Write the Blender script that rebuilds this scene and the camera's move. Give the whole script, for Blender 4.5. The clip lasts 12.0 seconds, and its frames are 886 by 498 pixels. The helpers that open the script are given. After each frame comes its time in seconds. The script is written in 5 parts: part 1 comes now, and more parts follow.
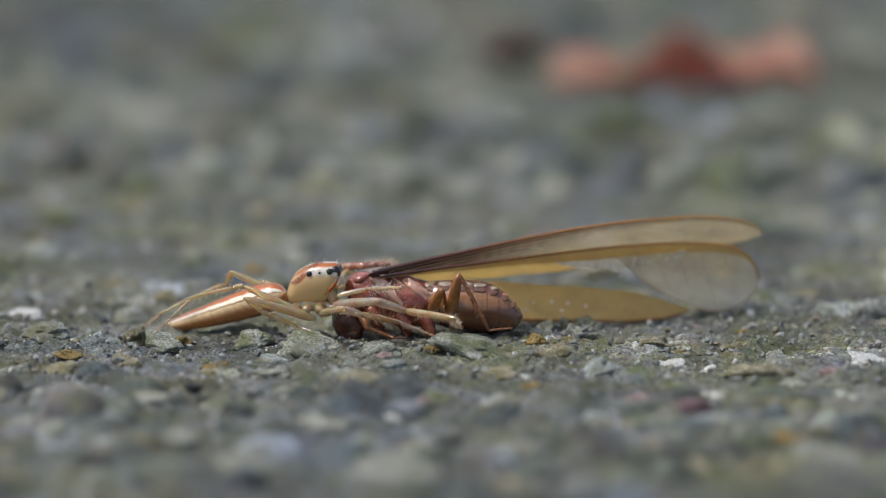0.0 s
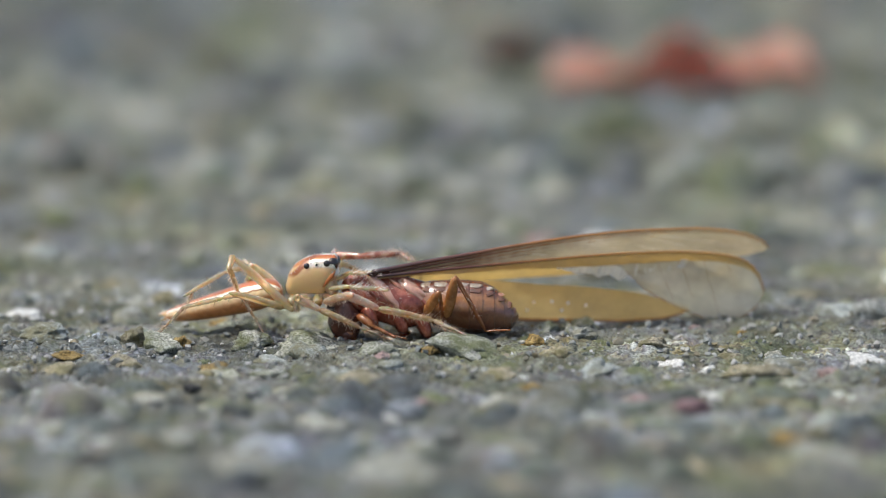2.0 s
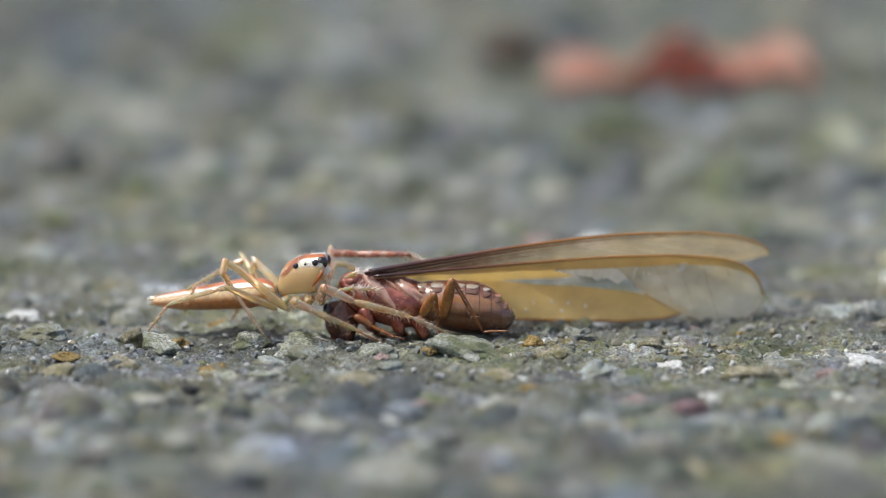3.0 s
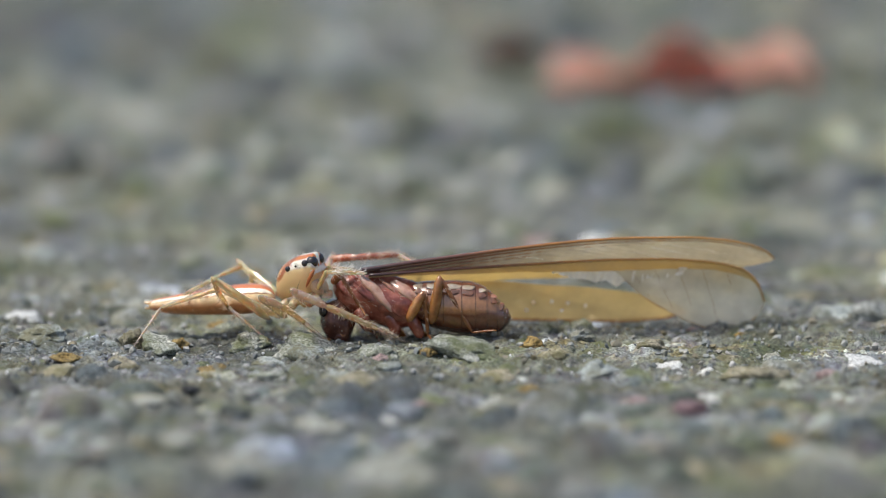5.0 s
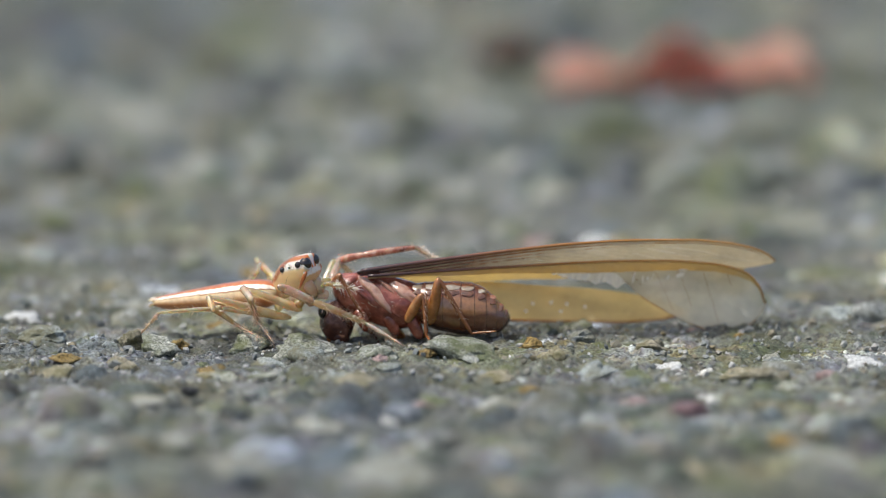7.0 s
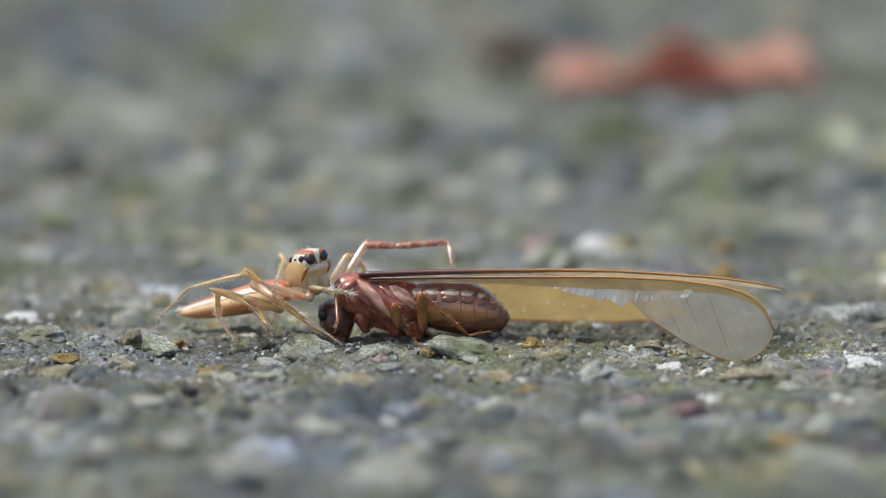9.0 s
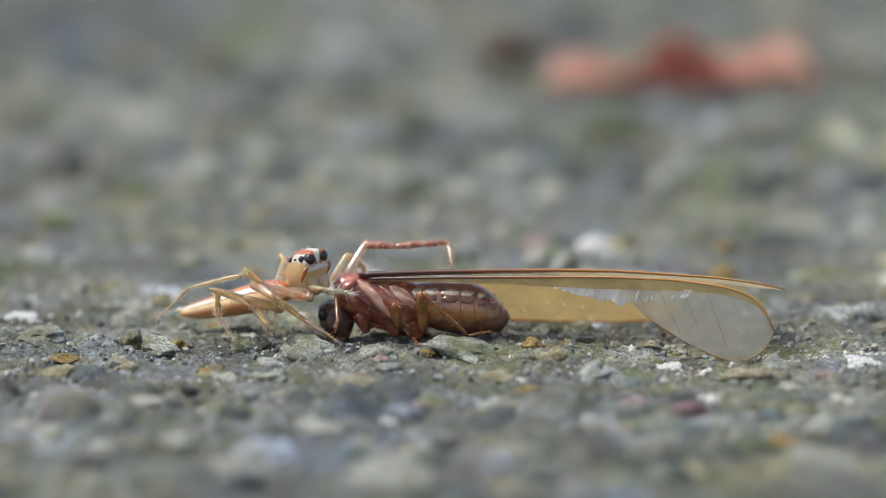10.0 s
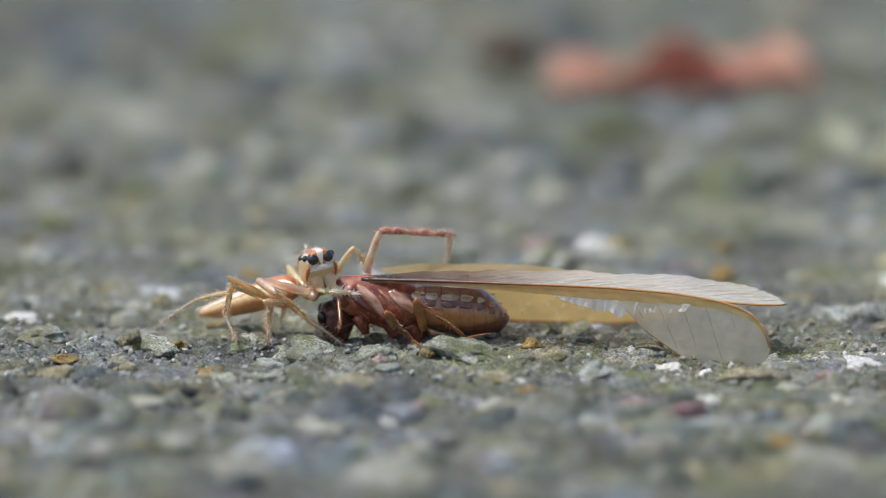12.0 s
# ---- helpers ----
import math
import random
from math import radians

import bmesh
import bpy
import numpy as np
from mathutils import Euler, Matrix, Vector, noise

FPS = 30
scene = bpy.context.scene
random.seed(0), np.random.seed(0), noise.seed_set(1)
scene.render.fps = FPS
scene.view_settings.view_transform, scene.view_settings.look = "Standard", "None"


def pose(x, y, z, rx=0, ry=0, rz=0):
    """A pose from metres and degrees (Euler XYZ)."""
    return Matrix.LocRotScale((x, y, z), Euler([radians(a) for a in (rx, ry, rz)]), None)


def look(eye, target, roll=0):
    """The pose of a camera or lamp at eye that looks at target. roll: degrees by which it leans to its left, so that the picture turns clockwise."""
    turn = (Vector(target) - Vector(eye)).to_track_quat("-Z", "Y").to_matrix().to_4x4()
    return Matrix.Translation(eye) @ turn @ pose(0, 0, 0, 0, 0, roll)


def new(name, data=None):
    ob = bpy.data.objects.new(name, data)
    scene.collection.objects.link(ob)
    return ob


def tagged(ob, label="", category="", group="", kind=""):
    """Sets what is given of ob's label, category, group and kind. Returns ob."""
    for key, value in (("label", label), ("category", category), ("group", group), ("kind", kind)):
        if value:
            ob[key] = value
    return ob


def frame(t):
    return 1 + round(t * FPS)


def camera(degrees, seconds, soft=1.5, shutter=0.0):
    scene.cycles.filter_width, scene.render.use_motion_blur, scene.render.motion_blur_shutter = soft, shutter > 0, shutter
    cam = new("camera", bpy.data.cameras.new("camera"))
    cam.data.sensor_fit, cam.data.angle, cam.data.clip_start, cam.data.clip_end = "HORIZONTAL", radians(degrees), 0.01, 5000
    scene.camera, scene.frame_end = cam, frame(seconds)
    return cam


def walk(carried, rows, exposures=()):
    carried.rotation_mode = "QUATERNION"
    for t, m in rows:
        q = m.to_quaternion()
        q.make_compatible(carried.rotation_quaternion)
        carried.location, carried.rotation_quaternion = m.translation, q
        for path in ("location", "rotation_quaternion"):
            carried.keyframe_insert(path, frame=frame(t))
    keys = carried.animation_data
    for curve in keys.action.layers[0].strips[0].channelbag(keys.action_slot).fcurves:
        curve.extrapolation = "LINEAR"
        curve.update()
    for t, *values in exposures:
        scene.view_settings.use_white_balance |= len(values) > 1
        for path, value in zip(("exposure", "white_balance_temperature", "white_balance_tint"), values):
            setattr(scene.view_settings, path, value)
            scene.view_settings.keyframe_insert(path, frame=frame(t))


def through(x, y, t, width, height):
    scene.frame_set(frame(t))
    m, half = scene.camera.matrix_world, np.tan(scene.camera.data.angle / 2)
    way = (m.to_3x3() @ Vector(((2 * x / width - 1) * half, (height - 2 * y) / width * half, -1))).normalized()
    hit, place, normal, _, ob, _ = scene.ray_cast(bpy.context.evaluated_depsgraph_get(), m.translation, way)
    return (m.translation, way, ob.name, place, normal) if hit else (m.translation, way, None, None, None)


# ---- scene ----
# Lengths: Q is a fiftieth of a millimetre, the grain in which this macro scene is laid out.
Q = 2.0e-5
REACH, TILT = 0.16, radians(11)
AIM = Vector((0, 0, 0.00325))
AHEAD = Vector((0, math.cos(TILT), -math.sin(TILT)))
ABOVE = Vector((0, math.sin(TILT), math.cos(TILT)))
EYE = AIM - AHEAD * REACH

# The camera stands on a support and sags very slightly: its aim drifts by a few fiftieths of a millimetre.
DRIFT = ((0.0, 6.6, -6.2), (1.5, 6.5, -5.6), (2.0, 4.0, -5.0), (2.5, 1.8, -3.0), (3.0, 1.7, -2.9), (5.0, 1.0, -1.5),
         (6.0, 0.7, -1.2), (6.5, 0.2, -0.1), (10.0, 0.0, 0.0), (11.0, -0.8, 0.8), (12.0, -1.0, 0.9))


def drift(t):
    ts = [d[0] for d in DRIFT]
    return np.interp(t, ts, [d[1] for d in DRIFT]), np.interp(t, ts, [d[2] for d in DRIFT])


def spot(u, v, y=0.0, t=9.5):
    """The place in the upright plane at depth y (in Q), u across and v down the field in Q, as sighted at t seconds."""
    du, dv = drift(t)
    p = AIM + Vector(((u - du - 784) * Q, 0, 0)) - ABOVE * ((v - dv - 441) * Q)
    way = p - EYE
    return EYE + way * ((y * Q - EYE.y) / way.y)


def on_ground(u, v):
    way = spot(u, v) - EYE
    return EYE + way * (-EYE.z / way.z)


cam = camera(2 * math.degrees(math.atan(784 * Q / REACH)), 12.0, soft=0.6)
cam.data.dof.use_dof = True
cam.data.dof.focus_distance = 0.1588
cam.data.dof.aperture_fstop = 32.0
walk(cam, [(t, look(EYE, AIM - Vector((du * Q, 0, 0)) + ABOVE * (dv * Q))) for t, du, dv in DRIFT],
     exposures=((0.0, -0.45), (0.3, -0.09), (0.5, -0.02), (12.0, -0.02)))

# ---- light: sun through thin cloud, high over the scene on its left ----
SUN_UP, SUN_ROUND = radians(66), radians(-98)      # height, and turn from straight behind the scene towards its left
world = bpy.data.worlds.new("sky")
scene.world = world
world.use_nodes = True
wn = world.node_tree.nodes
sky = wn.new("ShaderNodeTexSky")
sky.sky_type, sky.sun_disc, sky.sun_elevation, sky.sun_rotation = "NISHITA", False, SUN_UP, SUN_ROUND
sky.dust_density, sky.air_density, sky.ozone_density = 4.0, 0.9, 0.8
wn["Background"].inputs["Strength"].default_value = 0.2
world.node_tree.links.new(sky.outputs[0], wn["Background"].inputs["Color"])
lamp = bpy.data.lights.new("sun", "SUN")
lamp.energy, lamp.angle, lamp.color = 3.0, radians(2), (0.97, 0.965, 0.925)
sun = new("sun", lamp)
sun.matrix_world = look(Vector((math.sin(SUN_ROUND) * math.cos(SUN_UP), math.cos(SUN_ROUND) * math.cos(SUN_UP), math.sin(SUN_UP))), (0, 0, 0))


# ---- materials ----
def nodes_of(name):
    m = bpy.data.materials.new(name)
    m.use_nodes = True
    nt = m.node_tree
    return m, nt, nt.nodes["Principled BSDF"]


def ramp(nt, fac, stops, mode="LINEAR"):
    r = nt.nodes.new("ShaderNodeValToRGB")
    r.color_ramp.interpolation = mode
    els = r.color_ramp.elements
    while len(els) < len(stops):
        els.new(0.5)
    for e, (p, c) in zip(els, stops):
        e.position, e.color = p, (*c, 1) if len(c) == 3 else c
    nt.links.new(fac, r.inputs[0])
    return r.outputs[0]


def grain(nt, scale, detail=4.0, rough=0.6, dim="object"):
    """Noise in the thing's own space; scale in repeats a millimetre."""
    tc = nt.nodes.new("ShaderNodeTexCoord")
    n = nt.nodes.new("ShaderNodeTexNoise")
    n.inputs["Scale"].default_value, n.inputs["Detail"].default_value, n.inputs["Roughness"].default_value = scale * 1000, detail, rough
    if dim == "place":
        tc = nt.nodes.new("ShaderNodeNewGeometry")
    nt.links.new(tc.outputs["Position" if dim == "place" else "Object"], n.inputs["Vector"])
    return n.outputs["Fac"]


def mix(nt, kind, fac, a, b):
    n = nt.nodes.new("ShaderNodeMix")
    n.data_type, n.blend_type = "RGBA", kind
    for sock, val in ((n.inputs[0], fac), (n.inputs[6], a), (n.inputs[7], b)):
        if hasattr(val, "is_output"):
            nt.links.new(val, sock)
        elif isinstance(val, (int, float)):
            sock.default_value = val
        else:
            sock.default_value = (*val, 1)
    return n.outputs[2]


def math_node(nt, op, a, b=0.0, c=0.0):
    n = nt.nodes.new("ShaderNodeMath")
    n.operation = op
    for i, val in enumerate((a, b, c)):
        if hasattr(val, "is_output"):
            nt.links.new(val, n.inputs[i])
        else:
            n.inputs[i].default_value = val
    return n.outputs[0]


def relief(nt, bsdf, height, depth_mm, strength=1.0):
    b = nt.nodes.new("ShaderNodeBump")
    b.inputs["Strength"].default_value, b.inputs["Distance"].default_value = strength, depth_mm * 0.001
    nt.links.new(height, b.inputs["Height"])
    nt.links.new(b.outputs[0], bsdf.inputs["Normal"])



def mineral(name, dark, mid, pale, scale=2.2, rough=0.75, stain=None):
    """Weathered stone: mottled grains, speckles and fine pitting, tinted a little from stone to stone."""
    m, nt, b = nodes_of(name)
    col = ramp(nt, grain(nt, scale, 6, 0.72, "place"), [(0.3, dark), (0.5, mid), (0.72, pale)])
    speck = ramp(nt, grain(nt, scale * 5, 3, 0.6, "place"), [(0.38, (0.25, 0.26, 0.24)), (0.5, (1, 1, 1)), (0.66, (1.55, 1.55, 1.5))])
    col = mix(nt, "MULTIPLY", 0.75, col, speck)
    if stain:
        col = mix(nt, "MIX", ramp(nt, grain(nt, 0.8, 5, 0.7, "place"), [(0.43, (0, 0, 0)), (0.6, (0.85, 0.85, 0.85))]), col, stain)
    # Shade of small hollows, put into the colour as dark spots; no relief follows them.
    pit_shade = ramp(nt, grain(nt, scale * 1.3, 5, 0.7, "place"), [(0.28, (0.12, 0.12, 0.11)), (0.37, (1, 1, 1))])
    col = mix(nt, "MULTIPLY", 1.0, col, pit_shade)
    info = nt.nodes.new("ShaderNodeObjectInfo")
    tint = ramp(nt, info.outputs["Random"], [(0.0, (0.82, 0.84, 0.84)), (0.5, (0.95, 0.97, 0.95)), (1.0, (1.1, 1.1, 1.06))])
    col = mix(nt, "MULTIPLY", 1.0, col, tint)
    nt.links.new(col, b.inputs["Base Color"])
    b.inputs["Roughness"].default_value = rough
    relief(nt, b, grain(nt, scale * 2.5, 8, 0.78, "place"), 0.12)
    return m


MOSS = (0.10, 0.115, 0.035)


def tones(nt, fac):
    """The mixed colours of the aggregate."""
    return ramp(nt, fac, [(0.0, (0.050, 0.055, 0.051)), (0.14, (0.116, 0.134, 0.128)), (0.3, (0.161, 0.183, 0.171)), (0.42, (0.111, 0.125, 0.080)), (0.52, (0.200, 0.211, 0.188)),
                          (0.64, (0.139, 0.131, 0.086)), (0.74, (0.211, 0.222, 0.204)), (0.83, (0.128, 0.118, 0.122)), (0.88, (0.183, 0.167, 0.120)), (0.93, (0.310, 0.327, 0.310)), (1.0, (0.40, 0.41, 0.40))])


def bed_material(name, by_piece):
    """Weathered aggregate: blotches of several hues, finer mottling, moss, and the shade of pits as dark spots."""
    m, nt, b = nodes_of(name)
    if by_piece:
        g = nt.nodes.new("ShaderNodeNewGeometry")
        fac = math_node(nt, "MULTIPLY_ADD", math_node(nt, "SUBTRACT", grain(nt, 1.1, 4, 0.6), 0.5), 0.5, g.outputs["Random Per Island"])
    else:
        fac = math_node(nt, "MULTIPLY_ADD", math_node(nt, "SUBTRACT", grain(nt, 0.42, 4, 0.62), 0.5), 1.7, 0.68)
    col = tones(nt, fac)
    col = mix(nt, "MULTIPLY", 0.8, col, ramp(nt, grain(nt, 2.6, 6, 0.72), [(0.32, (0.3, 0.32, 0.3)), (0.5, (1, 1, 1)), (0.68, (1.7, 1.7, 1.66))]))
    col = mix(nt, "MULTIPLY", 0.7, col, ramp(nt, grain(nt, 11, 3, 0.6), [(0.38, (0.25, 0.26, 0.24)), (0.5, (1, 1, 1)), (0.66, (1.6, 1.6, 1.56))]))
    col = mix(nt, "MIX", ramp(nt, grain(nt, 0.5, 5, 0.7), [(0.53, (0, 0, 0)), (0.66, (0.75, 0.75, 0.75))]), col, (0.12, 0.135, 0.045))
    blot = ramp(nt, grain(nt, 0.2, 5, 0.62), [(0.34, (0.5, 0.52, 0.5)), (0.5, (0.97, 0.98, 0.97)), (0.66, (1.8, 1.8, 1.75))])
    col = mix(nt, "MULTIPLY", 1.0, col, blot)
    hue = ramp(nt, grain(nt, 0.13, 3, 0.5), [(0.36, (0.9, 0.96, 1.16)), (0.5, (1.0, 1, 1)), (0.64, (1.05, 1.06, 0.81))])
    plum = ramp(nt, grain(nt, 0.27, 4, 0.6), [(0.26, (1.12, 0.92, 0.98)), (0.4, (1, 1, 1))])
    col = mix(nt, "MULTIPLY", 1.0, col, plum)
    col = mix(nt, "MULTIPLY", 1.0, col, hue)
    col = mix(nt, "MULTIPLY", 1.0, col, (0.965, 0.985, 1.02))
    rust = ramp(nt, grain(nt, 0.33, 4, 0.6), [(0.56, (1, 1, 1)), (0.7, (1.2, 1.0, 0.6))])
    col = mix(nt, "MULTIPLY", 1.0, col, rust)
    # Dark spots in the colour stand for shaded holes that the mesh doesn't have.
    pit_shade = ramp(nt, grain(nt, 0.75, 5, 0.7), [(0.29, (0.1, 0.1, 0.09)), (0.37, (1, 1, 1))])
    col = mix(nt, "MULTIPLY", 1.0, col, pit_shade)
    nt.links.new(col, b.inputs["Base Color"])
    b.inputs["Roughness"].default_value = 0.68
    relief(nt, b, grain(nt, 5, 8, 0.78), 0.18)
    return m


M_GROUND = bed_material("weathered_concrete", False)
M_BED = bed_material("aggregate", True)
STONES = {
    "grey": mineral("grey_stone", (0.19, 0.2, 0.18), (0.36, 0.37, 0.33), (0.55, 0.56, 0.51), stain=MOSS),
    "blue": mineral("blue_grey_stone", (0.17, 0.195, 0.195), (0.33, 0.365, 0.36), (0.52, 0.55, 0.53), stain=(0.14, 0.13, 0.06)),
    "pale": mineral("pale_stone", (0.22, 0.225, 0.2), (0.36, 0.37, 0.34), (0.5, 0.505, 0.47), stain=(0.2, 0.19, 0.12)),
    "white": mineral("quartz_stone", (0.58, 0.57, 0.54), (0.76, 0.75, 0.72), (0.86, 0.85, 0.83), rough=0.5),
    "tan": mineral("tan_stone", (0.17, 0.15, 0.1), (0.36, 0.32, 0.23), (0.52, 0.48, 0.38), stain=(0.13, 0.12, 0.04)),
    "ochre": mineral("ochre_stone", (0.12, 0.075, 0.018), (0.27, 0.18, 0.055), (0.40, 0.31, 0.14)),
    "purple": mineral("purple_stone", (0.08, 0.045, 0.052), (0.17, 0.10, 0.11), (0.28, 0.2, 0.2)),
    "pink": mineral("pink_stone", (0.19, 0.12, 0.115), (0.33, 0.23, 0.22), (0.45, 0.36, 0.34)),
    "dark": mineral("dark_stone", (0.012, 0.012, 0.013), (0.03, 0.032, 0.034), (0.07, 0.075, 0.08), rough=0.55),
    "green": mineral("mossy_stone", (0.06, 0.075, 0.03), (0.13, 0.15, 0.075), (0.24, 0.26, 0.17)),
}


def grit_material():
    m, nt, b = nodes_of("grit")
    g = nt.nodes.new("ShaderNodeNewGeometry")
    col = ramp(nt, g.outputs["Random Per Island"], [(0.0, (0.12, 0.13, 0.13)), (0.2, (0.2, 0.22, 0.21)), (0.6, (0.3, 0.31, 0.28)),
                                                    (0.8, (0.17, 0.14, 0.07)), (0.9, (0.36, 0.36, 0.34)), (0.985, (0.5, 0.5, 0.48)), (1.0, (0.85, 0.85, 0.84))])
    col = mix(nt, "MULTIPLY", 0.6, col, ramp(nt, grain(nt, 6, 3), [(0.3, (0.4, 0.4, 0.4)), (0.7, (1.3, 1.3, 1.3))]))
    nt.links.new(col, b.inputs["Base Color"])
    b.inputs["Roughness"].default_value = 0.6
    return m


def chitin(name, dark, mid, pale, rough=0.3, sub=0.35, scale=2.2, coat=0.0, radius=(1.0, 0.5, 0.25), through=0.0, pits=0.003, wet=(0.14, 1.5)):
    """Waxy insect skin that lets some light in."""
    m, nt, b = nodes_of(name)
    col = ramp(nt, grain(nt, scale, 5, 0.65), [(0.3, dark), (0.52, mid), (0.75, pale)])
    nt.links.new(col, b.inputs["Base Color"])
    b.inputs["Roughness"].default_value = rough
    b.inputs["Subsurface Weight"].default_value = sub
    b.inputs["Subsurface Radius"].default_value = radius
    b.inputs["Subsurface Scale"].default_value = 0.0005
    b.inputs["Coat Weight"].default_value = coat
    b.inputs["Coat Roughness"].default_value, b.inputs["Coat IOR"].default_value = wet
    b.inputs["Specular IOR Level"].default_value = 0.5 if rough > 0.3 else 0.35
    b.inputs["Transmission Weight"].default_value = through
    b.inputs["IOR"].default_value = 1.3 if through else 1.5
    if pits:
        relief(nt, b, grain(nt, scale * 4, 4, 0.6), pits)
    return m


def axis_angle(nt):
    """0 along the back, 1 along the belly, the same on both flanks; and the length along the body in millimetres."""
    tc = nt.nodes.new("ShaderNodeTexCoord")
    sep = nt.nodes.new("ShaderNodeSeparateXYZ")
    nt.links.new(tc.outputs["Object"], sep.inputs[0])
    side = math_node(nt, "ABSOLUTE", sep.outputs["Y"])
    ang = math_node(nt, "ARCTAN2", side, sep.outputs["Z"])
    return math_node(nt, "DIVIDE", ang, math.pi), math_node(nt, "MULTIPLY", sep.outputs["X"], 1000.0)


def banded(name, stops, rough=0.3, sub=0.4, wobble=0.05, streak=1.6, coat=0.3, ior=1.55):
    """Skin with bands that run along the body."""
    m, nt, b = nodes_of(name)
    a, _ = axis_angle(nt)
    a = math_node(nt, "MULTIPLY_ADD", math_node(nt, "SUBTRACT", grain(nt, streak, 4), 0.5), wobble * 2, a)
    col = ramp(nt, a, stops)
    col = mix(nt, "MULTIPLY", 0.55, col, ramp(nt, grain(nt, 5.5, 5, 0.7), [(0.3, (0.55, 0.5, 0.45)), (0.6, (1.1, 1.1, 1.1))]))
    nt.links.new(col, b.inputs["Base Color"])
    b.inputs["Roughness"].default_value = rough
    b.inputs["Subsurface Weight"].default_value, b.inputs["Subsurface Scale"].default_value = sub, 0.0003
    b.inputs["Subsurface Radius"].default_value = (1, 0.55, 0.3)
    b.inputs["Coat Weight"].default_value, b.inputs["Coat Roughness"].default_value, b.inputs["Coat IOR"].default_value = coat, 0.18, ior
    relief(nt, b, grain(nt, 8, 4, 0.6), 0.005)
    return m


M_ABDOMEN = banded("striped_abdomen", [(0.0, (0.36, 0.13, 0.05)), (0.06, (0.5, 0.15, 0.035)), (0.175, (0.56, 0.16, 0.03)), (0.195, (0.92, 0.87, 0.74)),
                                       (0.29, (0.9, 0.83, 0.66)), (0.305, (0.30, 0.12, 0.03)), (0.325, (0.34, 0.16, 0.05)), (0.345, (0.78, 0.62, 0.34)),
                                       (0.43, (0.74, 0.53, 0.30)), (0.5, (0.6, 0.32, 0.14)), (0.56, (0.46, 0.18, 0.05)), (1.0, (0.45, 0.16, 0.035))], sub=0.2, wobble=0.045, streak=4.0, coat=0.8)


def carapace_material():
    m, nt, b = nodes_of("banded_carapace")
    a, x = axis_angle(nt)
    a = math_node(nt, "MULTIPLY_ADD", math_node(nt, "SUBTRACT", grain(nt, 2.5, 3), 0.5), 0.06, a)
    lower = [(0.34, (0.76, 0.52, 0.24)), (0.6, (0.76, 0.52, 0.23)), (1.0, (0.82, 0.6, 0.28))]
    body = ramp(nt, a, [(0.0, (0.86, 0.8, 0.64)), (0.045, (0.84, 0.76, 0.55)), (0.06, (0.55, 0.17, 0.02)), (0.2, (0.56, 0.2, 0.03)), (0.26, (0.68, 0.45, 0.17))] + lower)
    brow = ramp(nt, a, [(0.0, (0.88, 0.84, 0.74)), (0.045, (0.86, 0.8, 0.66)), (0.06, (0.55, 0.14, 0.015)), (0.15, (0.56, 0.17, 0.02)), (0.18, (0.82, 0.78, 0.68)),
                        (0.3, (0.78, 0.74, 0.64))] + lower)
    speck = ramp(nt, grain(nt, 9, 3, 0.6), [(0.4, (0.3, 0.27, 0.2)), (0.49, (1, 1, 1))])
    brow = mix(nt, "MULTIPLY", ramp(nt, a, [(0.17, (0, 0, 0)), (0.2, (0.65, 0.65, 0.65)), (0.3, (0.65, 0.65, 0.65)), (0.34, (0, 0, 0))]), brow, speck)
    col = mix(nt, "MIX", ramp(nt, math_node(nt, "MULTIPLY_ADD", x, 0.5, 0.5), [(0.44, (0, 0, 0)), (0.5, (1, 1, 1))]), body, brow)
    bar = ramp(nt, math_node(nt, "MULTIPLY_ADD", x, 0.5, math_node(nt, "MULTIPLY_ADD", a, 0.95, 0.29)), [(0.29, (0, 0, 0)), (0.34, (1, 1, 1)), (0.46, (1, 1, 1)), (0.51, (0, 0, 0))])
    low = ramp(nt, a, [(0.12, (1, 1, 1)), (0.44, (1, 1, 1)), (0.56, (0, 0, 0))])
    col = mix(nt, "MIX", mix(nt, "MULTIPLY", 1.0, bar, low), col, (0.34, 0.09, 0.008))
    nt.links.new(col, b.inputs["Base Color"])
    b.inputs["Coat Weight"].default_value, b.inputs["Coat Roughness"].default_value = 0.6, 0.14
    b.inputs["Roughness"].default_value = 0.3
    b.inputs["Transmission Weight"].default_value = 0.25
    b.inputs["Subsurface Weight"].default_value, b.inputs["Subsurface Scale"].default_value = 0.35, 0.00025
    b.inputs["Subsurface Radius"].default_value = (1, 0.6, 0.3)
    relief(nt, b, grain(nt, 12, 3), 0.01)
    return m


M_CARAPACE = carapace_material()
GLASSY = (0.16, 1.9)                                    # a thin wet-looking skin
M_STRAW = chitin("straw_leg", (0.92, 0.58, 0.24), (0.98, 0.75, 0.42), (0.99, 0.89, 0.68), 0.16, 0.6, coat=1.0, through=0.72, pits=0, wet=GLASSY)
M_AMBER = chitin("amber_leg", (0.88, 0.46, 0.14), (0.96, 0.66, 0.30), (0.98, 0.82, 0.52), 0.16, 0.6, coat=1.0, through=0.72, pits=0, wet=GLASSY)
M_ROSY = chitin("rosy_leg", (0.78, 0.40, 0.24), (0.94, 0.66, 0.46), (0.98, 0.84, 0.68), 0.16, 0.6, coat=1.0, through=0.72, pits=0, wet=GLASSY)
M_BLOTCH = chitin("blotched_leg", (0.14, 0.03, 0.018), (0.5, 0.18, 0.09), (0.9, 0.66, 0.48), 0.2, 0.5, 3.2, coat=1.0, through=0.4, wet=GLASSY)
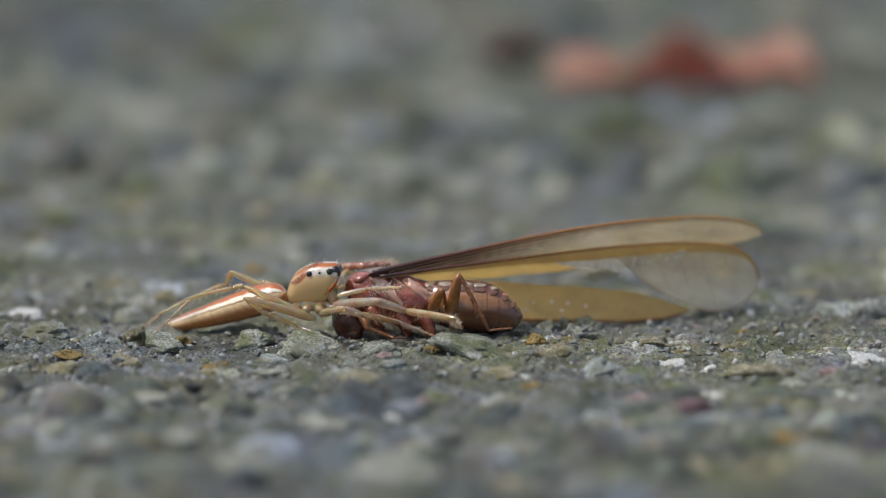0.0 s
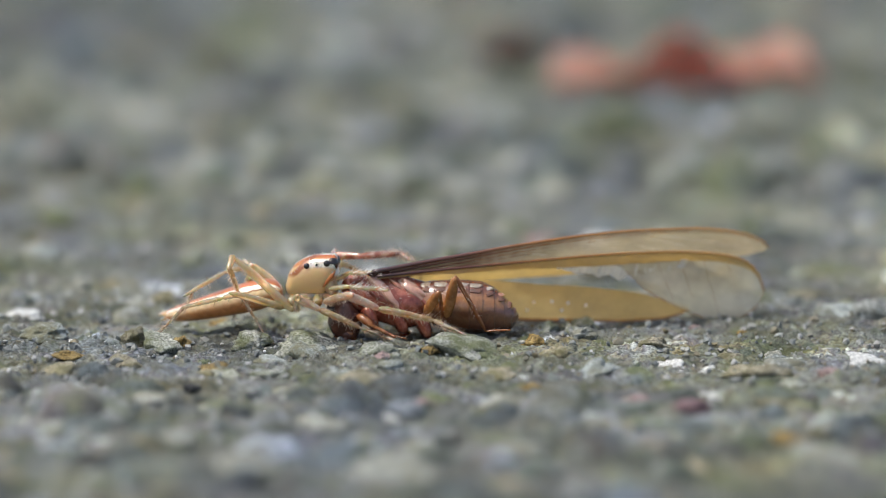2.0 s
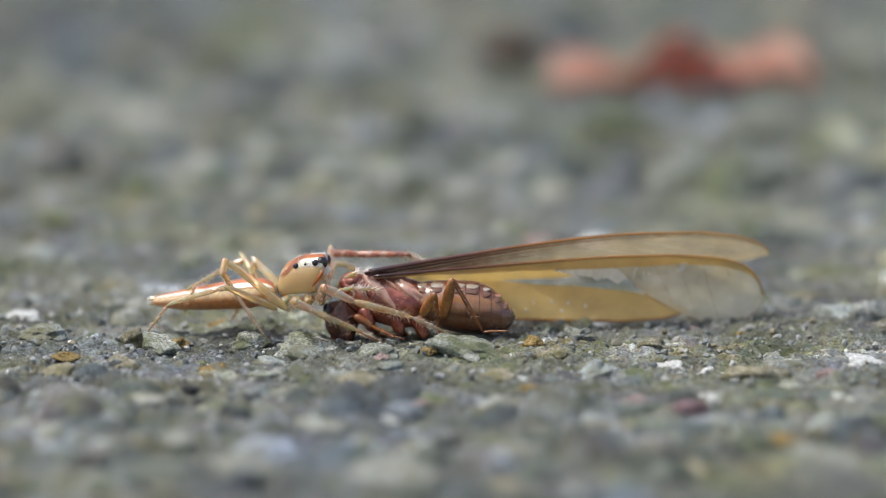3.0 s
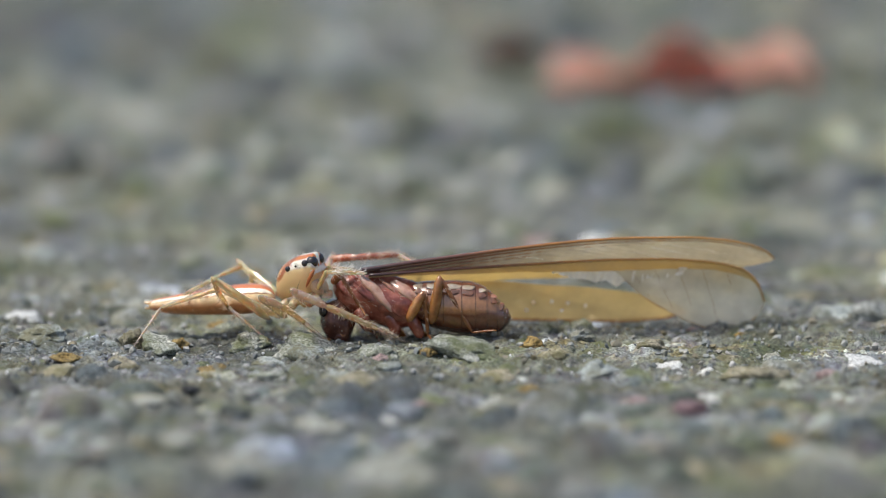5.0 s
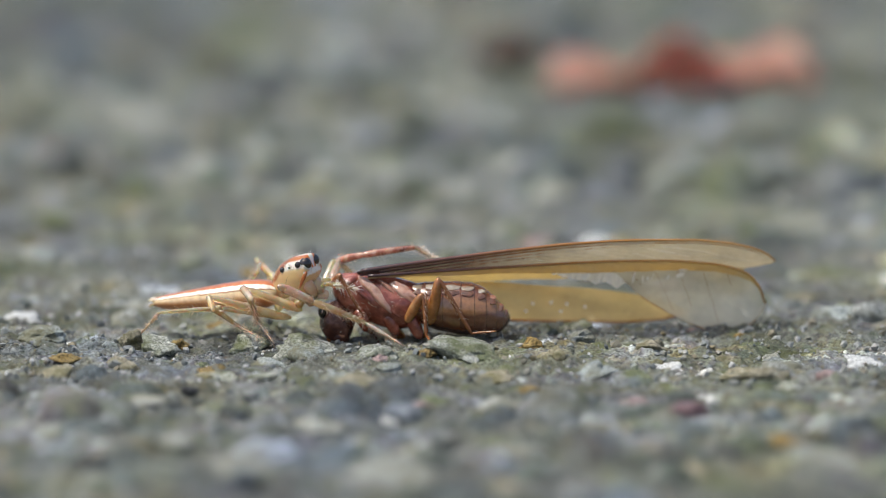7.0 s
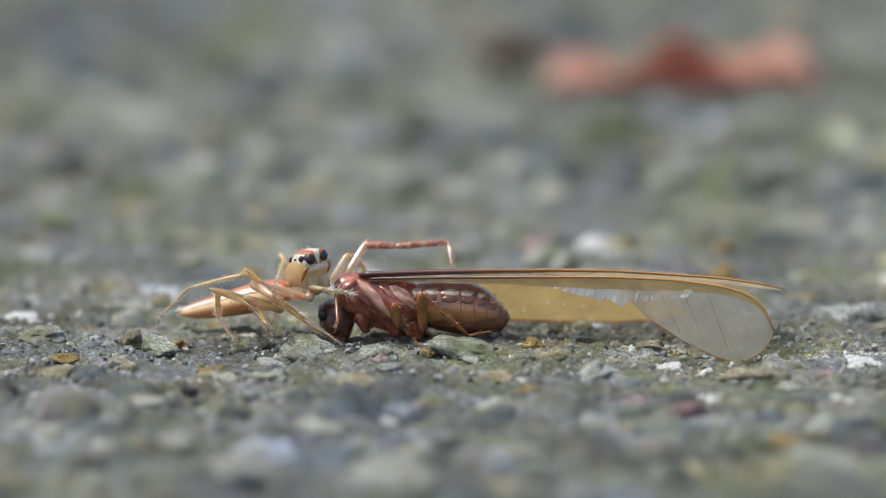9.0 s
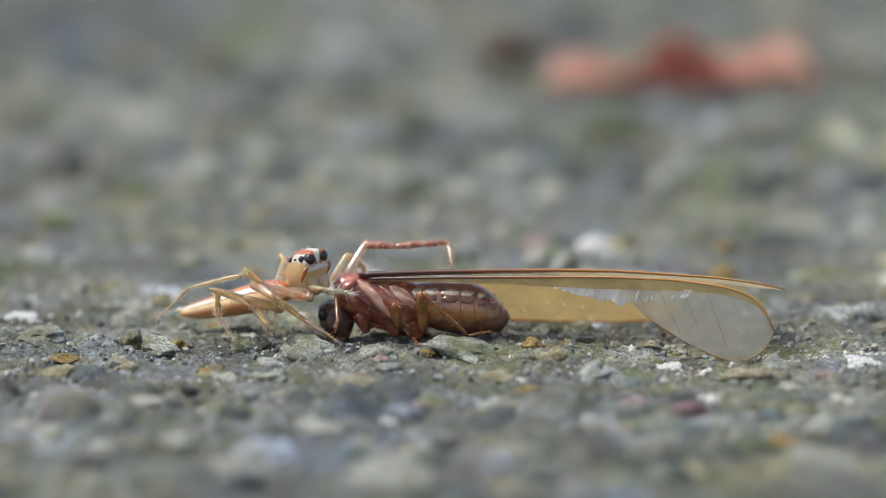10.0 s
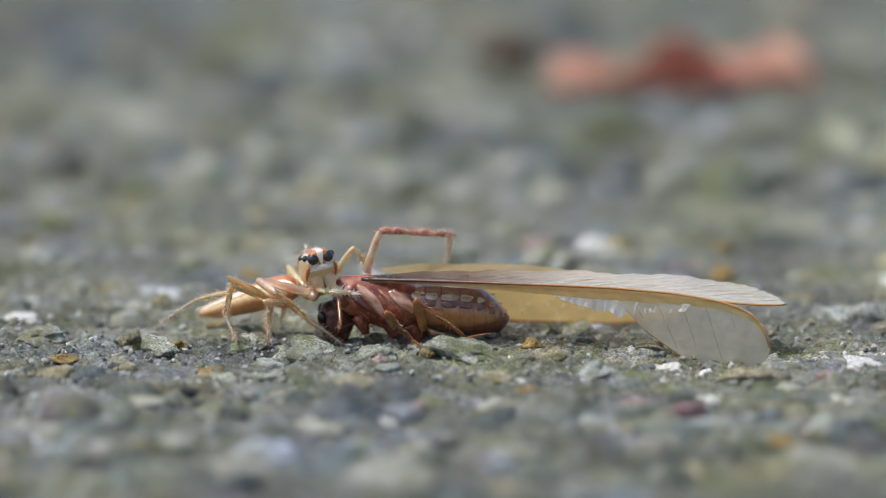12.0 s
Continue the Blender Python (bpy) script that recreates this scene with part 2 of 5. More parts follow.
M_CHEEK = chitin("cheek_stripe", (0.26, 0.07, 0.015), (0.38, 0.12, 0.03), (0.5, 0.2, 0.06), 0.5, 0.2)
M_JAW = chitin("pale_jaw", (0.74, 0.48, 0.26), (0.84, 0.62, 0.4), (0.9, 0.76, 0.58), 0.2, 0.5, coat=0.8, through=0.5)
M_WHITE_HAIR = chitin("white_face_hair", (0.74, 0.69, 0.6), (0.86, 0.82, 0.75), (0.92, 0.89, 0.84), 0.7, 0.2, 8)
M_EYE = chitin("black_eye", (0.006, 0.005, 0.005), (0.01, 0.007, 0.006), (0.02, 0.012, 0.01), 0.06, 0.0, coat=0.8, pits=0, wet=(0.05, 1.5))
M_HAIR = chitin("hair", (0.5, 0.36, 0.22), (0.62, 0.48, 0.33), (0.75, 0.62, 0.48), 0.4, 0.0)
M_SPINE = chitin("spine", (0.05, 0.03, 0.02), (0.1, 0.06, 0.04), (0.2, 0.12, 0.07), 0.4, 0.0)
M_HEAD = chitin("dark_head", (0.035, 0.012, 0.008), (0.085, 0.03, 0.018), (0.17, 0.07, 0.04), 0.25, 0.15, coat=0.5, pits=0.05)
M_THORAX = chitin("red_brown_thorax", (0.075, 0.014, 0.007), (0.23, 0.055, 0.028), (0.52, 0.19, 0.12), 0.26, 0.2, 1.8, coat=1.0, pits=0.006, wet=(0.16, 1.5))
M_PLATE = chitin("rosy_plate", (0.14, 0.04, 0.022), (0.34, 0.15, 0.09), (0.66, 0.4, 0.3), 0.22, 0.3, 1.6, coat=1.0, pits=0.006)
M_PALE = chitin("pale_flank", (0.3, 0.13, 0.08), (0.52, 0.3, 0.21), (0.74, 0.54, 0.43), 0.2, 0.3, 1.4, coat=1.0, pits=0.006, wet=(0.16, 1.7))
M_PATCH = chitin("pale_patch", (0.22, 0.14, 0.08), (0.35, 0.26, 0.18), (0.54, 0.46, 0.37), 0.2, 0.3, 3.0, coat=1.0, wet=(0.16, 1.7))
M_SPOT = chitin("dark_spot", (0.06, 0.02, 0.01), (0.115, 0.04, 0.018), (0.17, 0.066, 0.03), 0.25, 0.2, 3.0, coat=0.8)
M_TERMITE_LEG = chitin("golden_leg", (0.15, 0.055, 0.015), (0.27, 0.115, 0.03), (0.4, 0.2, 0.065), 0.2, 0.4, coat=0.8)
M_TERMITE_SHIN = chitin("brown_shin", (0.11, 0.04, 0.015), (0.2, 0.075, 0.025), (0.3, 0.13, 0.05), 0.25, 0.3, coat=0.3)
M_BACK = banded("banded_belly", [(0.0, (0.13, 0.045, 0.02)), (0.28, (0.15, 0.05, 0.022)), (0.35, (0.2, 0.075, 0.03)), (0.42, (0.34, 0.155, 0.055)),
                                 (0.53, (0.33, 0.14, 0.04)), (0.6, (0.15, 0.046, 0.016)), (1.0, (0.08, 0.024, 0.01))], rough=0.26, sub=0.15, coat=1.0, ior=1.6)


def vein_material():
    """Almost black at the wing's root, amber towards the tip."""
    m, nt, b = nodes_of("leading_vein")
    _, x = axis_angle(nt)
    x = math_node(nt, "MULTIPLY_ADD", grain(nt, 1.5, 3), 0.15, math_node(nt, "DIVIDE", x, 15.0))
    nt.links.new(ramp(nt, x, [(0.1, (0.05, 0.022, 0.02)), (0.3, (0.13, 0.05, 0.03)), (0.55, (0.33, 0.14, 0.03)), (1.0, (0.45, 0.22, 0.05))]), b.inputs["Base Color"])
    b.inputs["Roughness"].default_value, b.inputs["Coat Weight"].default_value = 0.25, 0.6
    return m


M_VEIN = vein_material()
M_VEIN_AMBER = chitin("amber_vein", (0.18, 0.06, 0.012), (0.30, 0.12, 0.025), (0.4, 0.2, 0.06), 0.25, 0.2, coat=0.4)


def wing_material(name, tint, clear, gloss=0.3, body=(0.5, 0.33, 0.14), pale=(0.72, 0.68, 0.58), bend=0.3, reflect=0.25, root=0.0):
    """Thin membrane: part of the light goes straight on, part is scattered in it, part glances off."""
    m, nt, b = nodes_of(name)
    out = nt.nodes["Material Output"]
    nt.nodes.remove(b)
    see = nt.nodes.new("ShaderNodeBsdfTransparent")
    see.inputs[0].default_value = (*tint, 1)
    glow = nt.nodes.new("ShaderNodeBsdfTranslucent")
    skin = nt.nodes.new("ShaderNodeBsdfDiffuse")
    shine = nt.nodes.new("ShaderNodeBsdfGlossy")
    shine.inputs["Roughness"].default_value = gloss
    tone = ramp(nt, grain(nt, 0.8, 5, 0.6), [(0.3, [c * 0.75 for c in body]), (0.7, [min(1, c * 1.2) for c in body])])
    nt.links.new(tone, glow.inputs[0])
    nt.links.new(ramp(nt, grain(nt, 4, 4, 0.6), [(0.3, [c * 0.8 for c in pale]), (0.7, pale)]), skin.inputs[0])
    if root:
        # Thick brown veins stain the blade near its hinge.
        _, x = axis_angle(nt)
        stain = ramp(nt, math_node(nt, "MULTIPLY_ADD", grain(nt, 1.2, 4), 0.12, math_node(nt, "DIVIDE", x, 15.0)), [(0.1, (0.06, 0.035, 0.03)), (0.3, (0.24, 0.16, 0.14)), (root, (1, 1, 1))])
        for s in (glow, skin):
            nt.links.new(mix(nt, "MULTIPLY", 1.0, s.inputs[0].links[0].from_socket, stain), s.inputs[0])
    bump = nt.nodes.new("ShaderNodeBump")
    bump.inputs["Distance"].default_value = 0.00002
    nt.links.new(grain(nt, 7, 3, 0.6), bump.inputs["Height"])
    for s in (shine, skin, glow):
        nt.links.new(bump.outputs[0], s.inputs["Normal"])
    edge = nt.nodes.new("ShaderNodeLayerWeight")
    edge.inputs["Blend"].default_value = 0.5
    sheen = math_node(nt, "MULTIPLY_ADD", math_node(nt, "POWER", edge.outputs["Facing"], 4.0), bend, 0.03)

    def blend(fac, p, q):
        n = nt.nodes.new("ShaderNodeMixShader")
        if hasattr(fac, "is_output"):
            nt.links.new(fac, n.inputs[0])
        else:
            n.inputs[0].default_value = fac
        nt.links.new(p, n.inputs[1])
        nt.links.new(q, n.inputs[2])
        return n.outputs[0]
    matter = blend(reflect, glow.outputs[0], skin.outputs[0])
    film = blend(clear, matter, see.outputs[0])
    nt.links.new(blend(sheen, film, shine.outputs[0]), out.inputs["Surface"])
    return m


M_WING = wing_material("smoky_membrane", (0.97, 0.9, 0.74), 0.28, 0.2, body=(0.52, 0.39, 0.19), pale=(0.93, 0.91, 0.86), bend=0.45, reflect=0.5, root=0.6)
M_WING_STRIP = wing_material("amber_membrane", (1.0, 0.8, 0.45), 0.24, body=(0.6, 0.39, 0.11), pale=(0.84, 0.68, 0.4), bend=0.3, reflect=0.3)
M_WING_FAR = wing_material("deep_amber_membrane", (1.0, 0.82, 0.5), 0.26, body=(0.7, 0.48, 0.18), pale=(0.86, 0.66, 0.36), bend=0.2)
M_WING_CLEAR = wing_material("clear_membrane", (0.96, 0.96, 0.92), 0.28, body=(0.74, 0.69, 0.54), pale=(0.76, 0.71, 0.58))
M_FOLD = wing_material("pleated_membrane", (0.97, 0.95, 0.88), 0.08, 0.12, body=(0.95, 0.94, 0.88), pale=(0.97, 0.96, 0.93), bend=0.8, reflect=0.5)


def leaf_material(name, dark, mid, pale):
    m, nt, b = nodes_of(name)
    col = ramp(nt, grain(nt, 0.35, 6, 0.7), [(0.3, dark), (0.5, mid), (0.7, pale)])
    nt.links.new(col, b.inputs["Base Color"])
    b.inputs["Roughness"].default_value = 0.55
    b.inputs["Subsurface Weight"].default_value, b.inputs["Subsurface Scale"].default_value = 0.3, 0.0005
    relief(nt, b, grain(nt, 1.5, 4), 0.15)
    return m


M_RED_LEAF = leaf_material("red_dry_leaf", (0.22, 0.11, 0.07), (0.5, 0.27, 0.19), (0.6, 0.46, 0.38))
M_BROWN_LEAF = leaf_material("brown_husk", (0.02, 0.012, 0.008), (0.06, 0.03, 0.018), (0.12, 0.07, 0.04))


# ---- mesh helpers ----
def mesh_of(name, bm, material, smooth=True):
    me = bpy.data.meshes.new(name)
    bm.normal_update()
    bm.to_mesh(me)
    bm.free()
    for mat in (material if isinstance(material, (list, tuple)) else [material]):
        me.materials.append(mat)
    if smooth:
        me.polygons.foreach_set("use_smooth", [True] * len(me.polygons))
    return me


def part(name, bm, material, parent, label="", smooth=True):
    ob = new(name, mesh_of(name, bm, material, smooth))
    ob.parent = parent
    return tagged(ob, label)


def thing(name, m, label, category, group="", kind=""):
    ob = new(name)
    ob.empty_display_size = 0.001
    ob.matrix_basis = m
    return tagged(ob, label, category, group, kind)


def loft(bm, rings, seg=28, power=2.0, close=True):
    """Rings (x, z, half width, half height) in Q, joined into a closed skin along x."""
    made = []
    for x, z, hw, hh in rings:
        ring = []
        for j in range(seg):
            a = 2 * math.pi * j / seg
            c, s = math.cos(a), math.sin(a)
            e = 2.0 / power
            ring.append(bm.verts.new((x * Q, math.copysign(abs(s) ** e, s) * hw * Q, (z + math.copysign(abs(c) ** e, c) * hh) * Q)))
        made.append(ring)
    for r0, r1 in zip(made, made[1:]):
        for j in range(seg):
            bm.faces.new((r0[j], r0[(j + 1) % seg], r1[(j + 1) % seg], r1[j]))
    if close:
        bm.faces.new(made[0][::-1])
        bm.faces.new(made[-1])
    bmesh.ops.recalc_face_normals(bm, faces=bm.faces)
    return bm


def finer(stations, n):
    """Smoothly filled-in rings between the given stations."""
    xs = np.array([s[0] for s in stations], float)
    k = np.arange(len(xs))
    fine = np.linspace(0, len(xs) - 1, n)
    cols = []
    for c in range(len(stations[0])):
        ys = np.array([s[c] for s in stations], float)
        g = np.gradient(ys)
        i = np.minimum(fine.astype(int), len(xs) - 2)
        f = fine - i
        cols.append((2 * f**3 - 3 * f**2 + 1) * ys[i] + (f**3 - 2 * f**2 + f) * g[i] + (-2 * f**3 + 3 * f**2) * ys[i + 1] + (f**3 - f**2) * g[i + 1])
    return [tuple(r) for r in np.array(cols).T]


def ball(bm, c, r, n=3, squash=(1, 1, 1)):
    m = Matrix.Translation(Vector(c) * Q) @ Matrix.Diagonal((*[r * Q * s for s in squash], 1))
    bmesh.ops.create_icosphere(bm, subdivisions=n, radius=1.0, matrix=m)
    return bm


def tube(bm, pts, radii, seg=8):
    """A bent, tapering tube through points (in Q)."""
    pts = [Vector(p) * Q for p in pts]
    made = []
    for i, p in enumerate(pts):
        d = (pts[min(i + 1, len(pts) - 1)] - pts[max(i - 1, 0)]).normalized()
        side = d.cross(Vector((0.13, 0.97, 0.21))).normalized()
        up = side.cross(d)
        made.append([bm.verts.new(p + (side * math.cos(2 * math.pi * j / seg) + up * math.sin(2 * math.pi * j / seg)) * radii[i] * Q) for j in range(seg)])
    for r0, r1 in zip(made, made[1:]):
        for j in range(seg):
            bm.faces.new((r0[j], r0[(j + 1) % seg], r1[(j + 1) % seg], r1[j]))
    bm.faces.new(made[0][::-1])
    bm.faces.new(made[-1])
    return bm


def bristles(rng, L, r0, r1, count, length, lean=0.6, thick=0.55):
    """Fine hairs round a limb that lies along x."""
    bm = bmesh.new()
    for _ in range(count):
        x = rng.uniform(0.06, 0.96) * L
        a = rng.uniform(0, 2 * math.pi)
        out = Vector((0, math.sin(a), math.cos(a)))
        r = (r0 + (r1 - r0) * x / L) * 0.9
        l = length * rng.uniform(0.5, 1.15)
        tip = Vector((x, 0, 0)) + out * (r + l) + Vector((lean * l * rng.uniform(0.4, 1.4), 0, 0))
        base = Vector((x, 0, 0)) + out * r
        side = out.cross(Vector((1, 0, 0)))
        v = [bm.verts.new((base + o * thick) * Q) for o in (side, -side, Vector((1, 0, 0)))] + [bm.verts.new(tip * Q)]
        for f in ((0, 1, 3), (1, 2, 3), (2, 0, 3)):
            bm.faces.new([v[i] for i in f])
    return bm


def limb(rng, L, r0, r1, swell=0.0, seg=14):
    """One joint of a leg along x, from 0 to L, with rounded ends and a slight bow."""
    rings = []
    n = 14
    for i in range(n + 1):
        f = i / n
        end = min(1.0, math.sqrt(max(0.0, 1 - (1 - min(f, 1 - f) * n / 2.2) ** 2)) if min(f, 1 - f) * n < 2.2 else 1.0)
        r = (r0 + (r1 - r0) * f + swell * math.sin(math.pi * f)) * max(0.35, end)
        rings.append((-r0 * 0.5 + f * (L + r0 * 0.5 + r1 * 0.5), math.sin(math.pi * f) * r0 * 0.12, r, r))
    return loft(bmesh.new(), rings, seg)


# ---- the ground: one sheet of coarse weathered concrete ----
def height(x, y):
    """Height in metres at a place in metres: swells, worn lumps and grains."""
    p = Vector((x * 1000, y * 1000, 0.0))
    far = 1.0 / (1.0 + (max(abs(p.x), abs(p.y)) / 300.0) ** 2)
    h = 0.22 * noise.noise(p * 0.16 + Vector((3.1, 0, 0)))
    d = noise.voronoi(Vector((p.x * 0.55, p.y * 0.62, 0.4)) + 0.35 * noise.noise_vector(p * 0.8))[0]
    h += 0.45 * (0.42 - d[0]) * (0.6 + noise.noise(p * 0.3))
    d = noise.voronoi(Vector((p.x * 1.5, p.y * 1.6, 7.4)) + 0.3 * noise.noise_vector(p * 2.2))[0]
    h += 0.24 * (0.4 - d[0])
    h += 0.16 * noise.fractal(p * 1.9, 0.7, 2.1, 6)
    return h * 0.001 * far - 0.00004


def spread(start, stop, step, grow, limit):
    out, x, s = [], start, step
    while x < stop:
        out.append(x)
        x += s
        s = min(s * grow, limit)
    return out


def make_ground():
    half = spread(0.00008, 0.019, 0.00016, 1.0, 1) + spread(0.019, 0.030, 0.0002, 1.03, 0.0006) + spread(0.030, 60.0, 0.0008, 1.22, 20)
    xs = [-x for x in half[::-1]] + half
    back = spread(0.0, 0.009, 0.00014, 1.0, 1) + spread(0.009, 0.12, 0.00016, 1.02, 0.0008) + spread(0.12, 80.0, 0.001, 1.22, 20)
    front = spread(0.00014, 0.009, 0.00014, 1.0, 1) + spread(0.009, 0.028, 0.00016, 1.02, 0.0004) + spread(0.028, 60.0, 0.0006, 1.22, 20)
    ys = [-y for y in front[::-1]] + back
    nx, ny = len(xs), len(ys)
    verts = [(x, y, height(x, y)) for y in ys for x in xs]
    faces = [(j * nx + i, j * nx + i + 1, (j + 1) * nx + i + 1, (j + 1) * nx + i) for j in range(ny - 1) for i in range(nx - 1)]
    me = bpy.data.meshes.new("ground")
    me.from_pydata(verts, [], faces)
    me.materials.append(M_GROUND)
    me.polygons.foreach_set("use_smooth", [True] * len(me.polygons))
    return tagged(new("ground", me), "coarse weathered grey concrete with moss and grit", "ground", kind="structure")


ground = make_ground()


def stone_mesh(k, n=3):
    """A worn, lumpy pebble about 2 across."""
    bm = bmesh.new()
    bmesh.ops.create_icosphere(bm, subdivisions=n, radius=1.0)
    rng = random.Random(k)
    off = Vector((k * 7.3, k * 3.1, k * 1.7))
    cuts = [Vector((rng.gauss(0, 1), rng.gauss(0, 1), rng.gauss(0, 0.7))).normalized() for _ in range(7)]
    for v in bm.verts:
        d = v.co.normalized()
        r = 1.0
        for c in cuts:                       # broken flats
            lean = d.dot(c)
            if lean > 0.55:
                r = min(r, 0.66 / lean + 0.04)
        r *= 1 + 0.34 * noise.noise(d * 1.3 + off) + 0.20 * noise.noise(d * 2.9 + off) + 0.10 * noise.noise(d * 6 + off) + 0.06 * noise.noise(d * 13 + off) + 0.035 * noise.noise(d * 27 + off)
        v.co = d * r
    return mesh_of("pebble", bm, M_GROUND)


PEBBLES = [stone_mesh(k) for k in range(14)] + [stone_mesh(k, 4) for k in range(14, 24)]
rng = random.Random(11)


def pebble(place, wide, deep, tall, tone, k=None, turn=None, sink=0.25):
    """A stone set in the concrete; sizes in metres."""
    ob = new("pebble", PEBBLES[rng.randrange(14) if k is None else k])
    ob.parent = ground
    ob.material_slots[0].link = "OBJECT"
    ob.material_slots[0].material = STONES[tone]
    z = height(place[0], place[1])
    ob.matrix_basis = Matrix.Translation((place[0], place[1], z + tall * (0.5 - sink))) @ Euler((rng.uniform(-.2, .2), rng.uniform(-.2, .2), rng.uniform(0, 6.28) if turn is None else turn)).to_matrix().to_4x4() @ Matrix.Diagonal((wide / 2, deep / 2, tall / 2, 1))
    return ob


PLACED = []


def seen_stone(u, v, w, h, tone, k=None, sink=0.36):
    """A stone by its middle and its size across and up, in Q at the plane of focus."""
    g = on_ground(u, v + h * 0.35)
    grow = (g - EYE).length / REACH
    near = abs(g.y) < 0.004
    if near and w > 20:
        PLACED.append((g.x, g.y, w * Q * grow * 0.5))
    # Worn flat in front, where the concrete is trodden smooth.
    rise = 0.95 if near else 0.7 if g.y < 0 else 0.9
    pebble(g, w * Q * grow * (1.05 if near else 1.15), w * Q * grow * (0.95 if near else 1.1), h * Q * grow * rise, tone, rng.randrange(14, 24) if abs(g.y) < 0.006 else k, rng.uniform(-0.3, 0.3), min(sink, 0.36) if near else 0.62 if g.y < 0 else 0.55)


def stones_near():
    for row in ((1190, 632, 64, 34, "white"), (1247, 640, 62, 32, "white"), (1400, 632, 108, 44, "blue"), (1470, 654, 64, 46, "pink"),
                (1227, 714, 60, 48, "purple"), (1045, 640, 92, 50, "blue"), (1027, 592, 48, 30, "pale"), (1030, 568, 52, 28, "grey"),
                (982, 622, 70, 36, "tan"), (1153, 602, 76, 30, "tan"), (1530, 638, 66, 16, "white"),
                (1313, 646, 78, 30, "tan"), (1365, 618, 40, 26, "pale")):
        seen_stone(*row)
    for row in ((540, 606, 112, 44, "grey"), (662, 622, 84, 34, "grey"), (726, 612, 24, 20, "dark"), (753, 627, 36, 20, "ochre"),
                (830, 616, 128, 44, "grey"), (880, 692, 104, 62, "pale"), (872, 654, 74, 32, "tan"), (630, 662, 78, 38, "tan"),
                (518, 682, 76, 48, "grey"), (690, 736, 34, 24, "white"), (480, 630, 80, 26, "blue"), (668, 636, 40, 18, "pink"),
                (940, 606, 40, 30, "ochre"), (965, 575, 44, 34, "grey")):
        seen_stone(*row)
    for row in ((40, 559, 76, 18, "white"), (72, 590, 84, 36, "blue"), (123, 625, 62, 24, "ochre"), (235, 592, 54, 40, "tan"),
                (285, 600, 84, 44, "grey"), (315, 602, 44, 26, "ochre"), (338, 680, 34, 30, "dark"), (440, 600, 70, 34, "grey"),
                (430, 588, 24, 16, "dark"), (395, 650, 70, 40, "grey"), (90, 740, 150, 50, "pale"), (270, 690, 90, 54, "pale"),
                (575, 730, 110, 60, "pale"), (320, 765, 70, 50, "pale")):
        seen_stone(*row)
    for row in ((245, 190, 130, 70, "pale"), (370, 285, 110, 60, "pale"), (470, 270, 70, 46, "grey"), (920, 275, 90, 60, "pale"),
                (825, 135, 100, 84, "pale"), (75, 245, 110, 54, "purple"), (225, 245, 80, 40, "green"), (600, 265, 120, 50, "blue"),
                (880, 215, 90, 50, "blue"), (1090, 215, 150, 70, "green"), (440, 60, 160, 80, "green"), (160, 30, 300, 60, "dark"),
                (980, 330, 90, 50, "pale"), (1200, 300, 110, 60, "grey")):
        seen_stone(*row)
    for row in ((1225, 800, 120, 80, "tan"), (900, 770, 140, 80, "pale"), (1080, 740, 120, 60, "tan"), (700, 820, 150, 80, "pale"),
                (420, 800, 120, 70, "pale"), (1460, 790, 120, 70, "pale"), (1380, 700, 90, 44, "tan"), (180, 830, 160, 70, "grey"),
                (1000, 700, 80, 50, "blue"), (760, 690, 70, 40, "green"), (1530, 720, 80, 50, "grey"), (1130, 690, 70, 44, "pink")):
        seen_stone(*row)


stones_near()
for u, v, w in ((571, 649, 11), (775, 615, 6), (690, 606, 7), (122, 600, 10), (183, 604, 7), (153, 598, 6), (242, 617, 6), (480, 604, 6), (1210, 655, 10), (925, 656, 7), (1565, 622, 10), (1330, 652, 6), (400, 618, 5), (1010, 660, 8)):
    seen_stone(u, v, w, w, "white", rng.randrange(14), 0.15)          # glinting quartz grains
TONES = ["grey"] * 6 + ["blue"] * 5 + ["tan"] * 4 + ["pale"] * 2 + ["green"] * 4 + ["ochre", "pink", "white", "pale", "tan"]
for _ in range(230):
    # Thicker near the animals, wider apart and larger in the distance behind.
    y = rng.choice((rng.uniform(-0.022, 0.012), rng.uniform(-0.006, 0.03), rng.uniform(0.01, 0.1)))
    x = rng.uniform(-1, 1) * (0.017 + 0.10 * max(0, y + 0.02))
    w = rng.uniform(0.0007, 0.0019) * (1 + 9 * max(0.0, y))
    if abs(y - 0.001) < 0.0025 and -0.011 < x < 0.012:
        w *= 0.5
    pebble((x, y), w, w * rng.uniform(0.7, 1.0), w * rng.uniform(0.4, 0.7) * (0.7 if y < -0.004 else 1.0), rng.choice(TONES), sink=0.6)


